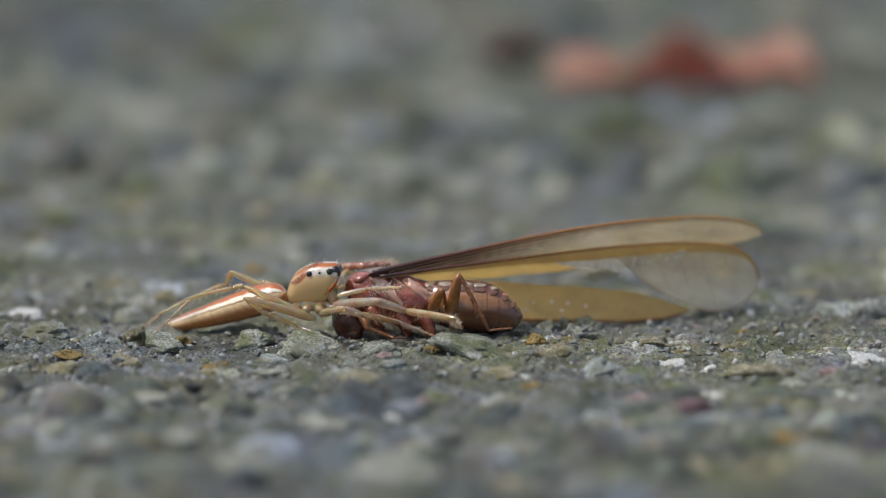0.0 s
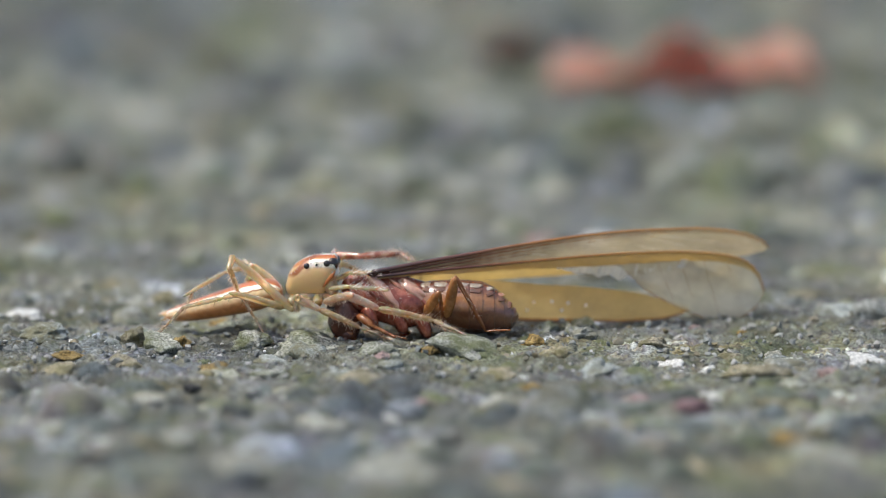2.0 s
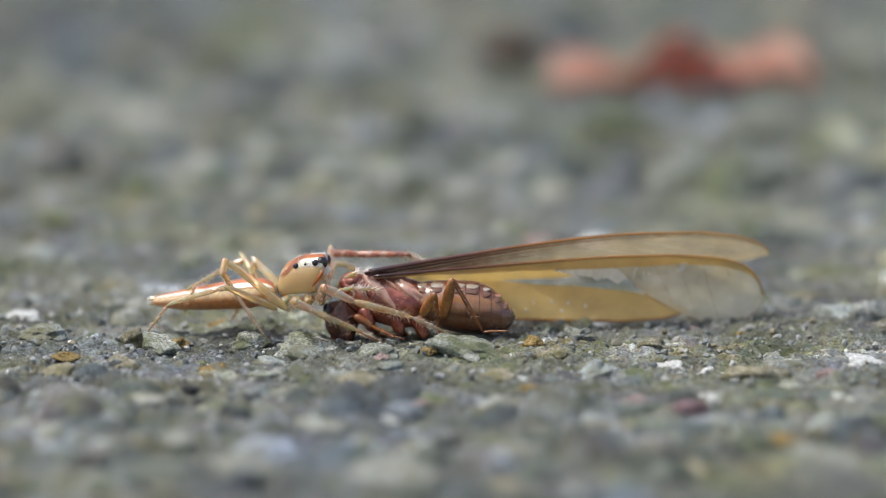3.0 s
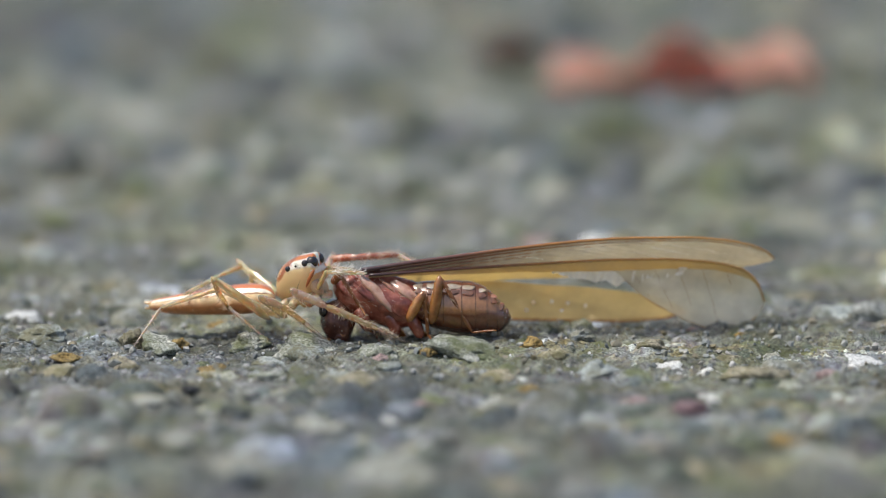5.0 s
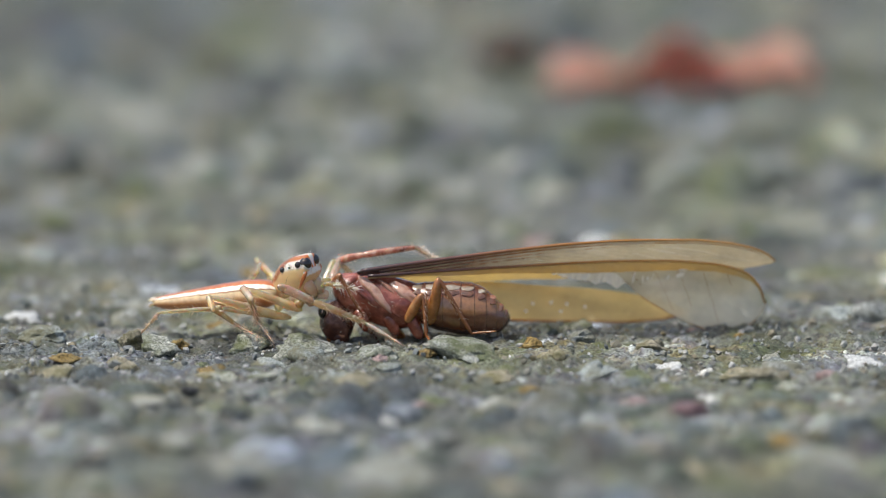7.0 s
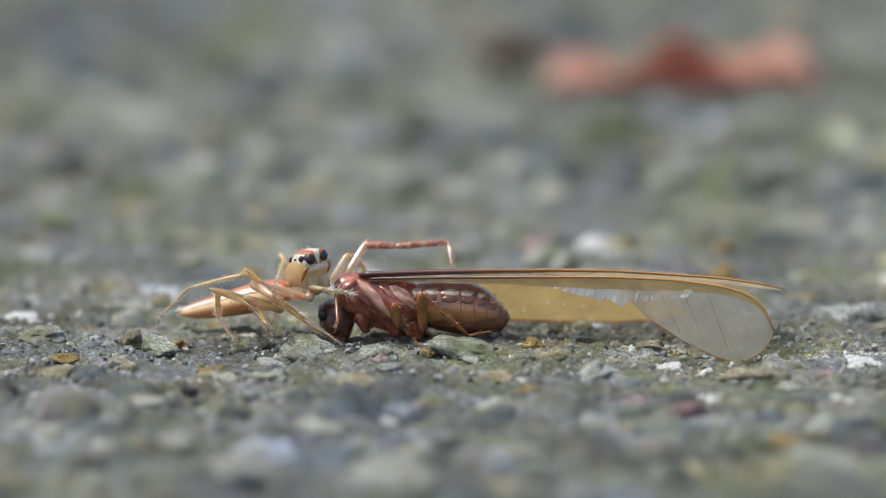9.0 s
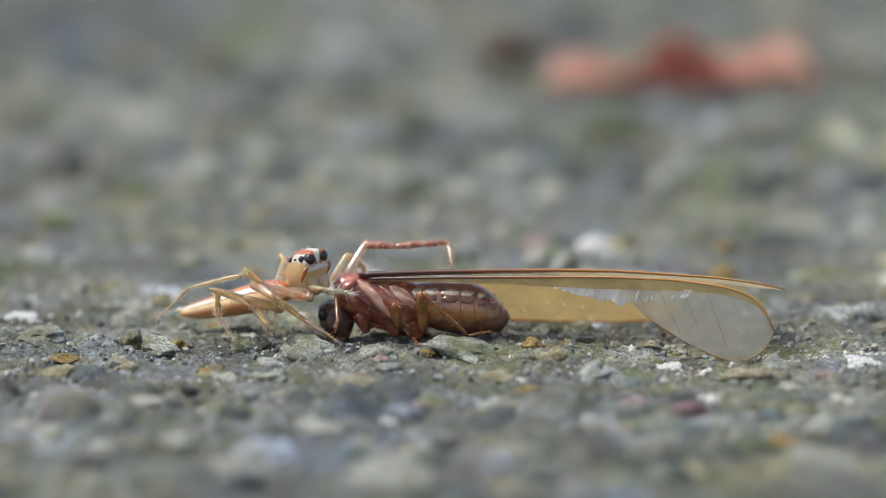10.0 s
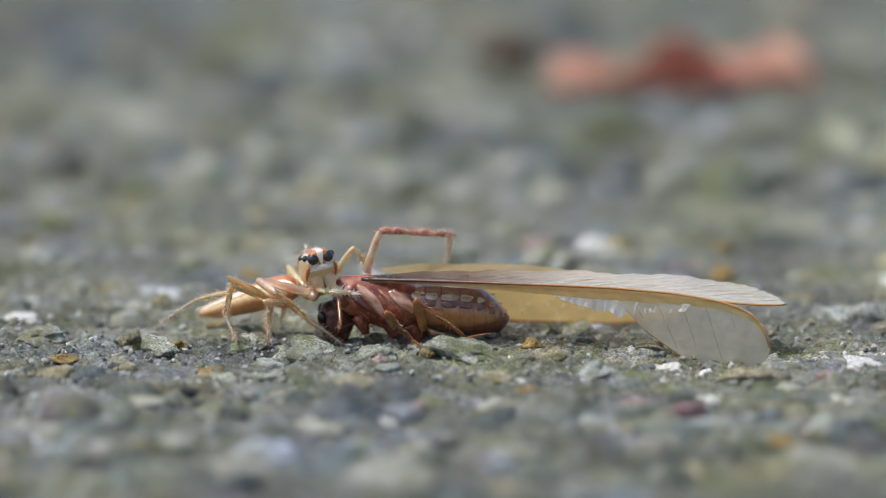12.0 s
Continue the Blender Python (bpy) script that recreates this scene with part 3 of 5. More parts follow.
def make_bed():
    """The packed stones of the concrete's worn face, too many to count, joined into one mesh."""
    r = np.random.RandomState(9)
    kinds = {}
    for n in (2, 3):
        bm = bmesh.new()
        bmesh.ops.create_icosphere(bm, subdivisions=n, radius=1.0)
        ids = np.array([[v.index for v in f.verts] for f in bm.faces])
        dirs = [v.co.normalized() for v in bm.verts]
        bm.free()
        forms = []
        for k in range(16):
            off = Vector((k * 5.1, 9.0, k * 2.3))
            cuts = [Vector(c).normalized() for c in r.normal(0, 1, (6, 3))]
            pts = []
            for d in dirs:
                q = 1.0
                for c in cuts:
                    lean = d.dot(c)
                    if lean > 0.55:
                        q = min(q, 0.68 / lean + 0.04)
                pts.append(d * q * (1 + 0.35 * noise.noise(d * 1.4 + off) + 0.2 * noise.noise(d * 3.3 + off) + 0.12 * noise.noise(d * 7 + off) + 0.06 * noise.noise(d * 15 + off)))
            forms.append(np.array(pts))
        kinds[n] = (forms, ids)
    verts, faces, base = [], [], 0
    for y0, y1, cell, n in ((-0.027, -0.006, 0.0019, 2), (-0.027, -0.007, 0.0011, 2), (-0.008, 0.009, 0.0013, 3), (-0.007, 0.008, 0.0010, 3), (-0.010, 0.010, 0.0006, 2), (0.008, 0.030, 0.0012, 2), (0.030, 0.12, 0.0021, 2)):
        y = y0
        while y < y1:
            half = 0.018 + 0.11 * max(0.0, y + 0.02)
            x = -half
            while x < half:
                if r.uniform() < 0.82:
                    px, py = x + r.uniform(-0.5, 0.5) * cell, y + r.uniform(-0.5, 0.5) * cell
                    if any(abs(px - ax) < ar * 1.1 and -ar * 2.4 < py - ay < ar for ax, ay, ar in PLACED):
                        x += cell
                        continue
                    forms, ids = kinds[n]
                    s = cell * 0.5 * min(1.9, math.exp(r.normal(0.05, 0.32)))
                    p = forms[r.randint(16)] * s * np.array((r.uniform(0.9, 1.4), r.uniform(0.8, 1.1), r.uniform(0.5, 0.85) * (1.6 if y0 > 0.02 else 0.78 if y0 > -0.02 else 1.2)))
                    a = r.uniform(0, 6.28)
                    c, q = math.cos(a), math.sin(a)
                    p = p @ np.array([(c, -q, 0), (q, c, 0), (0, 0, 1)])
                    verts.append(p + (px, py, height(px, py) - s * (r.uniform(0.5, 1.0) if abs(py) < 0.009 else r.uniform(0.2, 0.75))))
                    faces.append(ids + base)
                    base += len(p)
                x += cell
            y += cell
    me = bpy.data.meshes.new("stone_bed")
    me.from_pydata(np.concatenate(verts).tolist(), [], np.concatenate(faces).tolist())
    me.materials.append(M_BED)
    me.polygons.foreach_set("use_smooth", [True] * len(me.polygons))
    ob = new("stone_bed", me)
    ob.parent = ground
    return tagged(ob, "packed grey, tan and mossy aggregate stones", kind="stuff")


make_bed()


def make_grit():
    """Loose grains too many to count, joined into one mesh."""
    r = np.random.RandomState(5)
    bm = bmesh.new()
    bmesh.ops.create_icosphere(bm, subdivisions=1, radius=1.0)
    grains = np.array([v.co[:] for v in bm.verts])
    tri = np.array([[v.index for v in f.verts] for f in bm.faces])
    bm.free()
    verts, faces = [], []
    for i in range(6000):
        y = r.uniform(-0.007, 0.008) if i % 3 else r.uniform(-0.022, 0.05)
        x = r.uniform(-1, 1) * (0.0185 + 0.1 * max(0, y))
        s = min(0.00018, 0.00004 * math.exp(r.normal(0.25, 0.6)))
        p = grains * s * r.uniform(0.6, 1.3, 3) * r.uniform(0.55, 1.3, (len(grains), 1))
        a = r.uniform(0, 6.28)
        c, n = math.cos(a), math.sin(a)
        p = p @ np.array([(c, -n, 0), (n, c, 0), (0, 0, 1)]) @ np.array([(1, 0, 0), (0, c, -n), (0, n, c)])
        verts.append(p + (x, y, height(x, y) + s * 0.3))
        faces.append(tri + len(grains) * i)
    me = bpy.data.meshes.new("grit")
    me.from_pydata(np.concatenate(verts).tolist(), [], np.concatenate(faces).tolist())
    me.materials.append(grit_material())
    return tagged(new("grit", me), "loose mixed mineral grit on the concrete", "grit", kind="stuff")


make_grit()


# ---- dry leaf and husk lying far behind ----
def make_leaf():
    at = on_ground(1210, 180)
    leaf = thing("dry_leaf", Matrix.Translation((at.x, at.y, height(at.x, at.y))), "curled dry red-brown leaf on the concrete", "leaf")
    bm = bmesh.new()
    n, k = 40, 14
    grid = []
    for i in range(n + 1):
        f = i / n
        half = (1.7 * math.sin(math.pi * min(1, f * 0.97 + 0.02)) ** 0.7 + 0.08) * (0.78 + 0.42 * math.sin(f * 14 + 1.2) + 0.2 * noise.noise(Vector((f * 7, 0.3, 5))))
        row = []
        for j in range(k + 1):
            g = j / k * 2 - 1
            x = (f - 0.5) * 12.5
            y = g * half + 0.5 * math.sin(f * 5)
            z = 0.5 + abs(g) ** 1.4 * half * 1.25 + 0.7 * math.sin(f * 8 + 1) * (0.5 + g * 0.6) + 1.6 * f * (1.25 - f) + 0.5 * noise.noise(Vector((x * 0.7, y, 2)))
            row.append(bm.verts.new((x * 0.001, y * 0.001, max(0.1, z) * 0.001)))
        grid.append(row)
    for i in range(n):
        for j in range(k):
            bm.faces.new((grid[i][j], grid[i + 1][j], grid[i + 1][j + 1], grid[i][j + 1]))
    blade = part("blade", bm, M_RED_LEAF, leaf)
    s = blade.modifiers.new("thick", "SOLIDIFY")
    s.thickness = 0.0001
    part("midrib", tube(bmesh.new(), [((f - 0.5) * 625, 25 * math.sin(f * 5), 30 + 45 * f + 10 * math.sin(f * 7 + 1)) for f in np.linspace(0, 1, 20)], [9 - 6 * f for f in np.linspace(0, 1, 20)]), M_BROWN_LEAF, leaf, "thin brown midrib")
    at = on_ground(890, 118)
    husk = thing("seed_husk", Matrix.Translation((at.x, at.y, height(at.x, at.y))), "dark brown curled seed husk on the concrete", "husk")
    rings = finer([(-95, 30, 6, 5), (-70, 34, 38, 26), (0, 48, 56, 46), (60, 44, 42, 38), (100, 40, 8, 8)], 18)
    bm = loft(bmesh.new(), rings, 18)
    for v in bm.verts:
        v.co += v.co.normalized() * 0.00012 * noise.noise(v.co * 3000)
    part("shell", bm, M_BROWN_LEAF, husk)


make_leaf()


# ---- the jumping spider ----
STATES = (0.0, 1.2, 1.6, 2.5, 3.2, 5.5, 7.2, 9.5, 12.0)
# When each state is held or passed: seconds, then the states of the spider's body, of its legs and of the termite.
BEATS = ((0.0, 0, 0, 0), (0.6, 0, 0, 0), (1.15, 1, 1, 1), (1.6, 2, 2, 2), (1.95, 2.5, 3, 2.5), (2.5, 3, 3, 3), (3.2, 4, 4, 4), (4.9, 5, 5, 5), (6.6, 5, 5, 5),
         (7.0, 6, 6, 5.12), (7.2, 6, 6, 6), (8.8, 7, 7, 7), (10.5, 7, 7, 7), (11.0, 8, 8, 8), (12.0, 8, 8, 8))


def at_state(table, s):
    """A row of a table between two states."""
    i = min(int(s), len(table) - 2)
    a, b = np.array(table[i], float), np.array(table[i + 1], float)
    return a + (b - a) * (s - i)


HEAD = ((555, 500, 2, 0), (564, 490, 2, 0), (561, 488, 3, -1), (545, 485, 8, 0), (534, 486, 14, 0), (529, 489, 24, -3), (522, 490, 32, -6), (540, 474, 54, -8), (559, 472, 72, -10))
BODY = ((504, 519, 300, 577), (500, 511, 307, 570), (500, 511, 305, 567), (494, 515, 281, 555), (486, 515, 268, 529), (486, 526, 256, 541), (494, 518, 266, 536), (512, 515, 325, 553), (525, 506, 365, 551))
BODY_ROLL = (-13, -13, -13, -7, -4, -3, -5, -9, -10)
HEAD_LIFT = (0, 0, 0, 2, 6, 14, 14, 4, 2)               # degrees by which the face is tipped up
spider = thing("jumping_spider", Matrix.Translation(spot(520, 600, 10)), "straw and orange striped jumping spider feeding on a winged termite", "spider")


def make_carapace():
    rings = finer([(-47, -21, 4, 4), (-44, -20, 13, 13), (-38, -15, 20, 23), (-27, -9, 25, 30), (-10, -4, 28, 35), (8, -1, 29, 37), (24, 3, 29, 34), (36, 10, 27, 27), (43, 16, 24, 20), (46, 19, 16, 12)], 44)
    cara = part("carapace", loft(bmesh.new(), rings, 48, 2.25), M_CARAPACE, spider, "straw carapace with orange and white bands")
    for s in (-1, 1):
        part("main_eye", ball(bmesh.new(), (38.5, s * 13, 22), 11.5), M_EYE, cara, "large glossy black front eye")
        part("side_eye", ball(bmesh.new(), (30, s * 23.5, 24), 6), M_EYE, cara, "small glossy black side eye")
        part("rear_eye", ball(bmesh.new(), (-6, s * 22, 19), 5.5), M_EYE, cara, "small glossy black rear eye")
        part("tiny_eye", ball(bmesh.new(), (12, s * 26, 22), 2.2, 2), M_EYE, cara)
        bm = loft(bmesh.new(), finer([(-20, 0, 5, 6), (-12, 0, 11, 11), (4, 0, 12, 11), (18, 0, 8.5, 7), (24, 0, 3, 3)], 16), 18)
        bmesh.ops.transform(bm, matrix=pose(31 * Q, s * 11 * Q, -17 * Q, 0, 66, 0), verts=bm.verts)
        part("jaw", bm, M_JAW, cara, "pale shiny jaw")
        part("cheek_stripe", tube(bmesh.new(), [(44 - 22 * f, s * (23 + 4.2 * math.sin(f * 2.2)), 10 - 28 * f) for f in np.linspace(0, 1, 10)], [1.5, 3, 3.6, 3.8, 3.6, 3.2, 2.8, 2.2, 1.6, 1], 8), M_CHEEK, cara, "brown-orange stripe down the cheek")
    # A white fringe below the front eyes.
    bm = bmesh.new()
    r = random.Random(3)
    for i in range(520):
        a = r.uniform(-1.15, 1.15)
        z = r.uniform(3, 10)
        base = Vector((34 + 11 * math.cos(a), 28 * math.sin(a), z + 2))
        tip = base + Vector((2.5 * math.cos(a) + r.uniform(-0.5, 1), 2 * math.sin(a) + r.uniform(-1, 1), -4 + r.uniform(-1.5, 1.5)))
        side = Vector((-math.sin(a), math.cos(a), 0)) * 1.3
        v = [bm.verts.new(p * Q) for p in (base + side, base - side, base + Vector((1.2, 0, 1)), tip)]
        for f in ((0, 1, 3), (1, 2, 3), (2, 0, 3)):
            bm.faces.new([v[i] for i in f])
    part("white_fringe", bm, M_WHITE_HAIR, cara, "white hair band below the eyes", False)
    bm = bmesh.new()
    ball(bm, (-4, 0, -38), 24, 4, (1.7, 1.0, 0.6))
    part("breastplate", bm, M_STRAW, cara, "pale yellow underside")
    for s in (-1, 1):
        for i, x in enumerate((26, 9, -8, -25)):
            bm = limb(None, 20, 8.5 - i * 0.4, 7.5, 1.0)
            bmesh.ops.transform(bm, matrix=pose(x * Q, s * 12 * Q, -39 * Q, 0, 22, s * (52 + 26 * i)), verts=bm.verts)
            part("hip", bm, (M_ROSY, M_AMBER, M_STRAW, M_STRAW)[i], cara, "amber translucent hip")
    bm = bmesh.new()
    r = random.Random(8)
    for i in range(60):
        a, x = r.uniform(-1.2, 1.2), r.uniform(-34, 42)
        hh = np.interp(x, (-38, -8, 24, 43), (9, 32, 38, 37))
        base = Vector((x, 30 * math.sin(a) * 0.9, -2 + hh * math.cos(a)))
        tip = base + Vector((r.uniform(-2, 6), 5 * math.sin(a), 7 * math.cos(a) + 2))
        v = [bm.verts.new(p * Q) for p in (base + Vector((0.5, 0, 0)), base - Vector((0.5, 0, 0)), base + Vector((0, 0.6, 0)), tip)]
        for f in ((0, 1, 3), (1, 2, 3), (2, 0, 3)):
            bm.faces.new([v[i] for i in f])
    part("head_hair", bm, M_WHITE_HAIR, cara, smooth=False)
    return cara


def make_abdomen():
    rings = finer([(0, -2, 6, 6), (5, -1, 17, 16), (20, 0, 25, 24), (55, 0, 28, 27), (100, -1, 26, 25), (150, -2, 22, 21), (195, -2, 17, 16), (222, -1, 11.5, 10.5), (232, 0, 8, 7)], 46)
    body = part("abdomen", loft(bmesh.new(), rings, 40), M_ABDOMEN, spider, "long abdomen with orange and cream stripes")
    for s in (-1, 1):
        for z in (-3, 4):
            bm = limb(None, 14, 4.2, 2.2, seg=10)
            bmesh.ops.transform(bm, matrix=pose(228 * Q, s * 3.6 * Q, z * Q, 0, -z * 2, s * 8), verts=bm.verts)
            part("spinneret", bm, M_AMBER, body)
    part("fine_hair", bristles(random.Random(4), 215, 27, 20, 260, 5, 1.2, 0.35), M_HAIR, body, smooth=False)
    return body


carapace, spider_abdomen = make_carapace(), make_abdomen()

# Joints of each leg (hip, knee, shin top, shin end, foot), across and down, state by state.
NEAR_FIRST = (
    (592, 540, 664, 534, 718, 551, 796, 563, 816, 580), (592, 536, 662, 529, 716, 549, 794, 562, 814, 580), (588, 536, 658, 527, 712, 547, 790, 562, 812, 582),
    (574, 537, 614, 526, 669, 549, 767, 570, 811, 590), (563, 534, 557, 507, 609, 531, 714, 562, 762, 588), (550, 540, 522, 519, 577, 543, 668, 583, 716, 606),
    (543, 530, 502, 511, 555, 535, 648, 573, 707, 608), (543, 527, 446, 503, 477, 522, 538, 567, 607, 611), (561, 523, 458, 497, 482, 515, 541, 563, 610, 612))
NEAR_SECOND = (
    (568, 556, 600, 548, 640, 557, 706, 571, 778, 600), (552, 548, 547, 531, 578, 542, 648, 577, 687, 605), (548, 550, 543, 530, 574, 542, 644, 578, 687, 604),
    (524, 550, 525, 531, 565, 551, 637, 583, 688, 604), (512, 544, 520, 536, 559, 556, 629, 585, 666, 605), (505, 560, 466, 531, 498, 543, 537, 571, 594, 618),
    (531, 548, 430, 511, 442, 527, 453, 562, 479, 601), (500, 550, 443, 531, 450, 545, 467, 567, 481, 600), (514, 540, 478, 536, 478, 551, 476, 574, 474, 600))
NEAR_THIRD = (
    (555, 564, 440, 531, 462, 551, 525, 578, 605, 610), (549, 556, 438, 519, 453, 546, 527, 577, 609, 612), (539, 556, 420, 494, 430, 523, 475, 554, 562, 616),
    (514, 550, 410, 457, 404, 476, 418, 515, 474, 606), (504, 546, 395, 463, 391, 488, 415, 523, 475, 605), (474, 563, 379, 495, 384, 515, 402, 543, 474, 604),
    (500, 562, 370, 527, 376, 546, 415, 573, 455, 596), (476, 546, 385, 516, 385, 535, 387, 563, 412, 598), (474, 530, 414, 497, 407, 520, 399, 559, 414, 594))
NEAR_FOURTH = (
    (540, 558, 430, 507, 415, 510, 341, 527, 271, 594), (545, 552, 430, 506, 415, 503, 331, 531, 273, 605), (530, 552, 420, 505, 407, 507, 327, 531, 273, 605),
    (500, 546, 416, 524, 392, 530, 323, 547, 268, 604), (484, 546, 400, 507, 383, 508, 290, 538, 251, 594), (494, 560, 388, 512, 370, 517, 285, 545, 245, 602),
    (512, 562, 392, 546, 376, 547, 282, 554, 236, 606), (484, 524, 439, 482, 425, 488, 334, 510, 271, 573), (480, 532, 422, 510, 403, 517, 347, 531, 276, 577))
FAR_FOURTH = (
    (520, 536, 411, 482, 400, 502, 290, 552, 236, 598), (505, 516, 413, 459, 409, 480, 300, 556, 239, 603), (500, 516, 418, 447, 411, 472, 405, 492, 340, 570),
    (486, 530, 440, 474, 396, 484, 340, 517, 322, 560), (470, 520, 432, 457, 385, 481, 345, 503, 326, 556), (474, 516, 430, 471, 390, 488, 340, 514, 326, 560),
    (498, 506, 461, 468, 455, 482, 440, 506, 420, 560), (530, 500, 503, 461, 495, 480, 484, 520, 470, 560), (546, 486, 543, 446, 534, 452, 520, 500, 500, 556))
FAR_THIRD = (
    (530, 540, 470, 500, 460, 515, 440, 545, 420, 575), (530, 536, 470, 498, 460, 515, 440, 545, 420, 575), (525, 536, 466, 494, 456, 512, 440, 545, 420, 575),
    (500, 520, 447, 471, 440, 490, 430, 530, 410, 570), (490, 500, 453, 461, 446, 480, 430, 530, 410, 570), (490, 520, 450, 486, 445, 500, 430, 535, 410, 570),
    (510, 520, 480, 490, 474, 505, 465, 540, 450, 575), (530, 520, 505, 490, 500, 505, 490, 540, 480, 575), (540, 510, 515, 480, 512, 500, 505, 540, 495, 575))
FAR_FIRST = (
    (590, 500, 604, 474, 640, 471, 690, 468, 716, 482), (596, 490, 610, 462, 650, 457, 712, 459, 736, 476), (594, 490, 606, 458, 646, 454, 712, 455, 736, 474),
    (582, 488, 590, 455, 636, 456, 706, 452, 736, 468), (576, 490, 582, 447, 630, 449, 718, 449, 748, 466), (570, 490, 586, 460, 630, 456, 704, 452, 740, 470),
    (588, 494, 600, 462, 640, 452, 736, 438, 774, 462), (614, 486, 646, 434, 700, 436, 794, 430, 799, 469), (648, 480, 673, 408, 722, 411, 797, 416, 788, 480))
FAR_SECOND = (
    (586, 520, 612, 482, 630, 484, 650, 500, 660, 540), (590, 510, 616, 470, 634, 474, 656, 490, 668, 540), (588, 510, 612, 468, 630, 472, 652, 490, 664, 540),
    (578, 510, 600, 470, 618, 474, 640, 490, 652, 540), (570, 510, 592, 466, 616, 470, 640, 490, 652, 540), (560, 510, 584, 474, 606, 478, 632, 496, 644, 540),
    (570, 510, 588, 466, 606, 470, 628, 490, 640, 540), (586, 500, 614, 452, 632, 462, 646, 480, 656, 530), (590, 490, 624, 440, 638, 452, 652, 474, 660, 530))


def joints(row, t, depths, lengths):
    """World places of a limb's joints, keeping its lengths: what is short across the view goes into the depth."""
    y = depths[0]
    out = [spot(row[0], row[1], y, t)]
    for i, L in enumerate(lengths):
        flat = spot(row[2 * i + 2], row[2 * i + 3], y, t)
        d = (flat - out[-1]).length / Q
        deep = math.sqrt(max(0.0, L * L - d * d))
        want = depths[i + 1] - y
        y += math.copysign(min(deep, max(abs(want), deep * 0.75)), want)
        out.append(spot(row[2 * i + 2], row[2 * i + 3], y, t))
    return out


def lengths_of(table):
    """The longest that each joint shows, as its true length."""
    return [max(math.hypot(r[2 * i + 2] - r[2 * i], r[2 * i + 3] - r[2 * i + 1]) for r in table) * 1.01 for i in range(4)]


def along(a, b, up=Vector((0, 0, 1))):
    """The pose of a limb that lies along x from a towards b."""
    x = (b - a).normalized()
    z = (up - x * up.dot(x))
    z = z.normalized() if z.length > 1e-6 else Vector((0, 1, 0))
    y = z.cross(x)
    m = Matrix((x, y, z)).transposed().to_4x4()
    m.translation = a
    return m


def make_leg(table, radii, mats, seed, hair=1.0, label=""):
    r = random.Random(seed)
    L = lengths_of(table)
    made = []
    for i, name in enumerate(("femur", "patella", "tibia", "tarsus")):
        a, b = radii[i] * 0.86, radii[i + 1] * 0.86
        seg = part("leg_" + name, limb(r, L[i], a, b * (0.8 if i < 3 else 0.5), a * (0.08 if i < 3 else 0.0)), mats[i], spider, label if i == 0 else "")
        part("hair", bristles(r, L[i], a, b, int((30, 24, 90, 110)[i] * hair), (7, 8, 11, 9)[i], 0.5, 0.34), M_HAIR, seg, smooth=False)
        if i in (0, 1, 2):
            part("spine", bristles(r, L[i], a, b, (3, 2, 5)[i], 15, 0.5, 0.6), M_SPINE, seg, smooth=False)
        made.append(seg)
    return made, L


LEGS = []
for table, radii, mats, depths, seed, hair, label in (
        (NEAR_FIRST, (9.5, 10, 8, 6.4, 2.6), (M_ROSY, M_ROSY, M_AMBER, M_ROSY), (-30, -75, -80, -75, -55), 1, 1.5, "rosy translucent front leg"),
        (NEAR_SECOND, (9, 9, 7.2, 5.6, 2.4), (M_STRAW, M_ROSY, M_AMBER, M_ROSY), (-28, -70, -75, -65, -45), 2, 1.2, "amber translucent leg"),
        (NEAR_THIRD, (9.5, 8, 6.2, 4.8, 2.2), (M_STRAW, M_AMBER, M_AMBER, M_ROSY), (-22, -55, -60, -60, -45), 3, 1.0, "straw yellow leg"),
        (NEAR_FOURTH, (8.5, 6.5, 5.2, 4, 2), (M_STRAW, M_STRAW, M_STRAW, M_ROSY), (-20, -40, -42, -35, -20), 4, 0.9, "straw yellow hind leg"),
        (FAR_FOURTH, (8.5, 7, 5.2, 4, 2), (M_STRAW, M_AMBER, M_STRAW, M_ROSY), (25, 55, 60, 60, 60), 5, 0.8, "straw yellow hind leg"),
        (FAR_THIRD, (9, 8, 7, 6, 2.8), (M_STRAW, M_STRAW, M_STRAW, M_ROSY), (25, 60, 65, 65, 65), 6, 0.8, "straw yellow leg"),
        (FAR_FIRST, (9, 8.5, 7.6, 6.6, 3.2), (M_ROSY, M_BLOTCH, M_BLOTCH, M_ROSY), (25, 60, 75, 85, 70), 7, 1.8, "rosy hairy front leg"),
        (FAR_SECOND, (7.5, 7, 5.5, 5, 2.4), (M_STRAW, M_STRAW, M_AMBER, M_ROSY), (25, 60, 65, 70, 70), 8, 1.0, "straw yellow leg")):
    LEGS.append((table, depths) + make_leg(table, radii, mats, seed, hair, label))

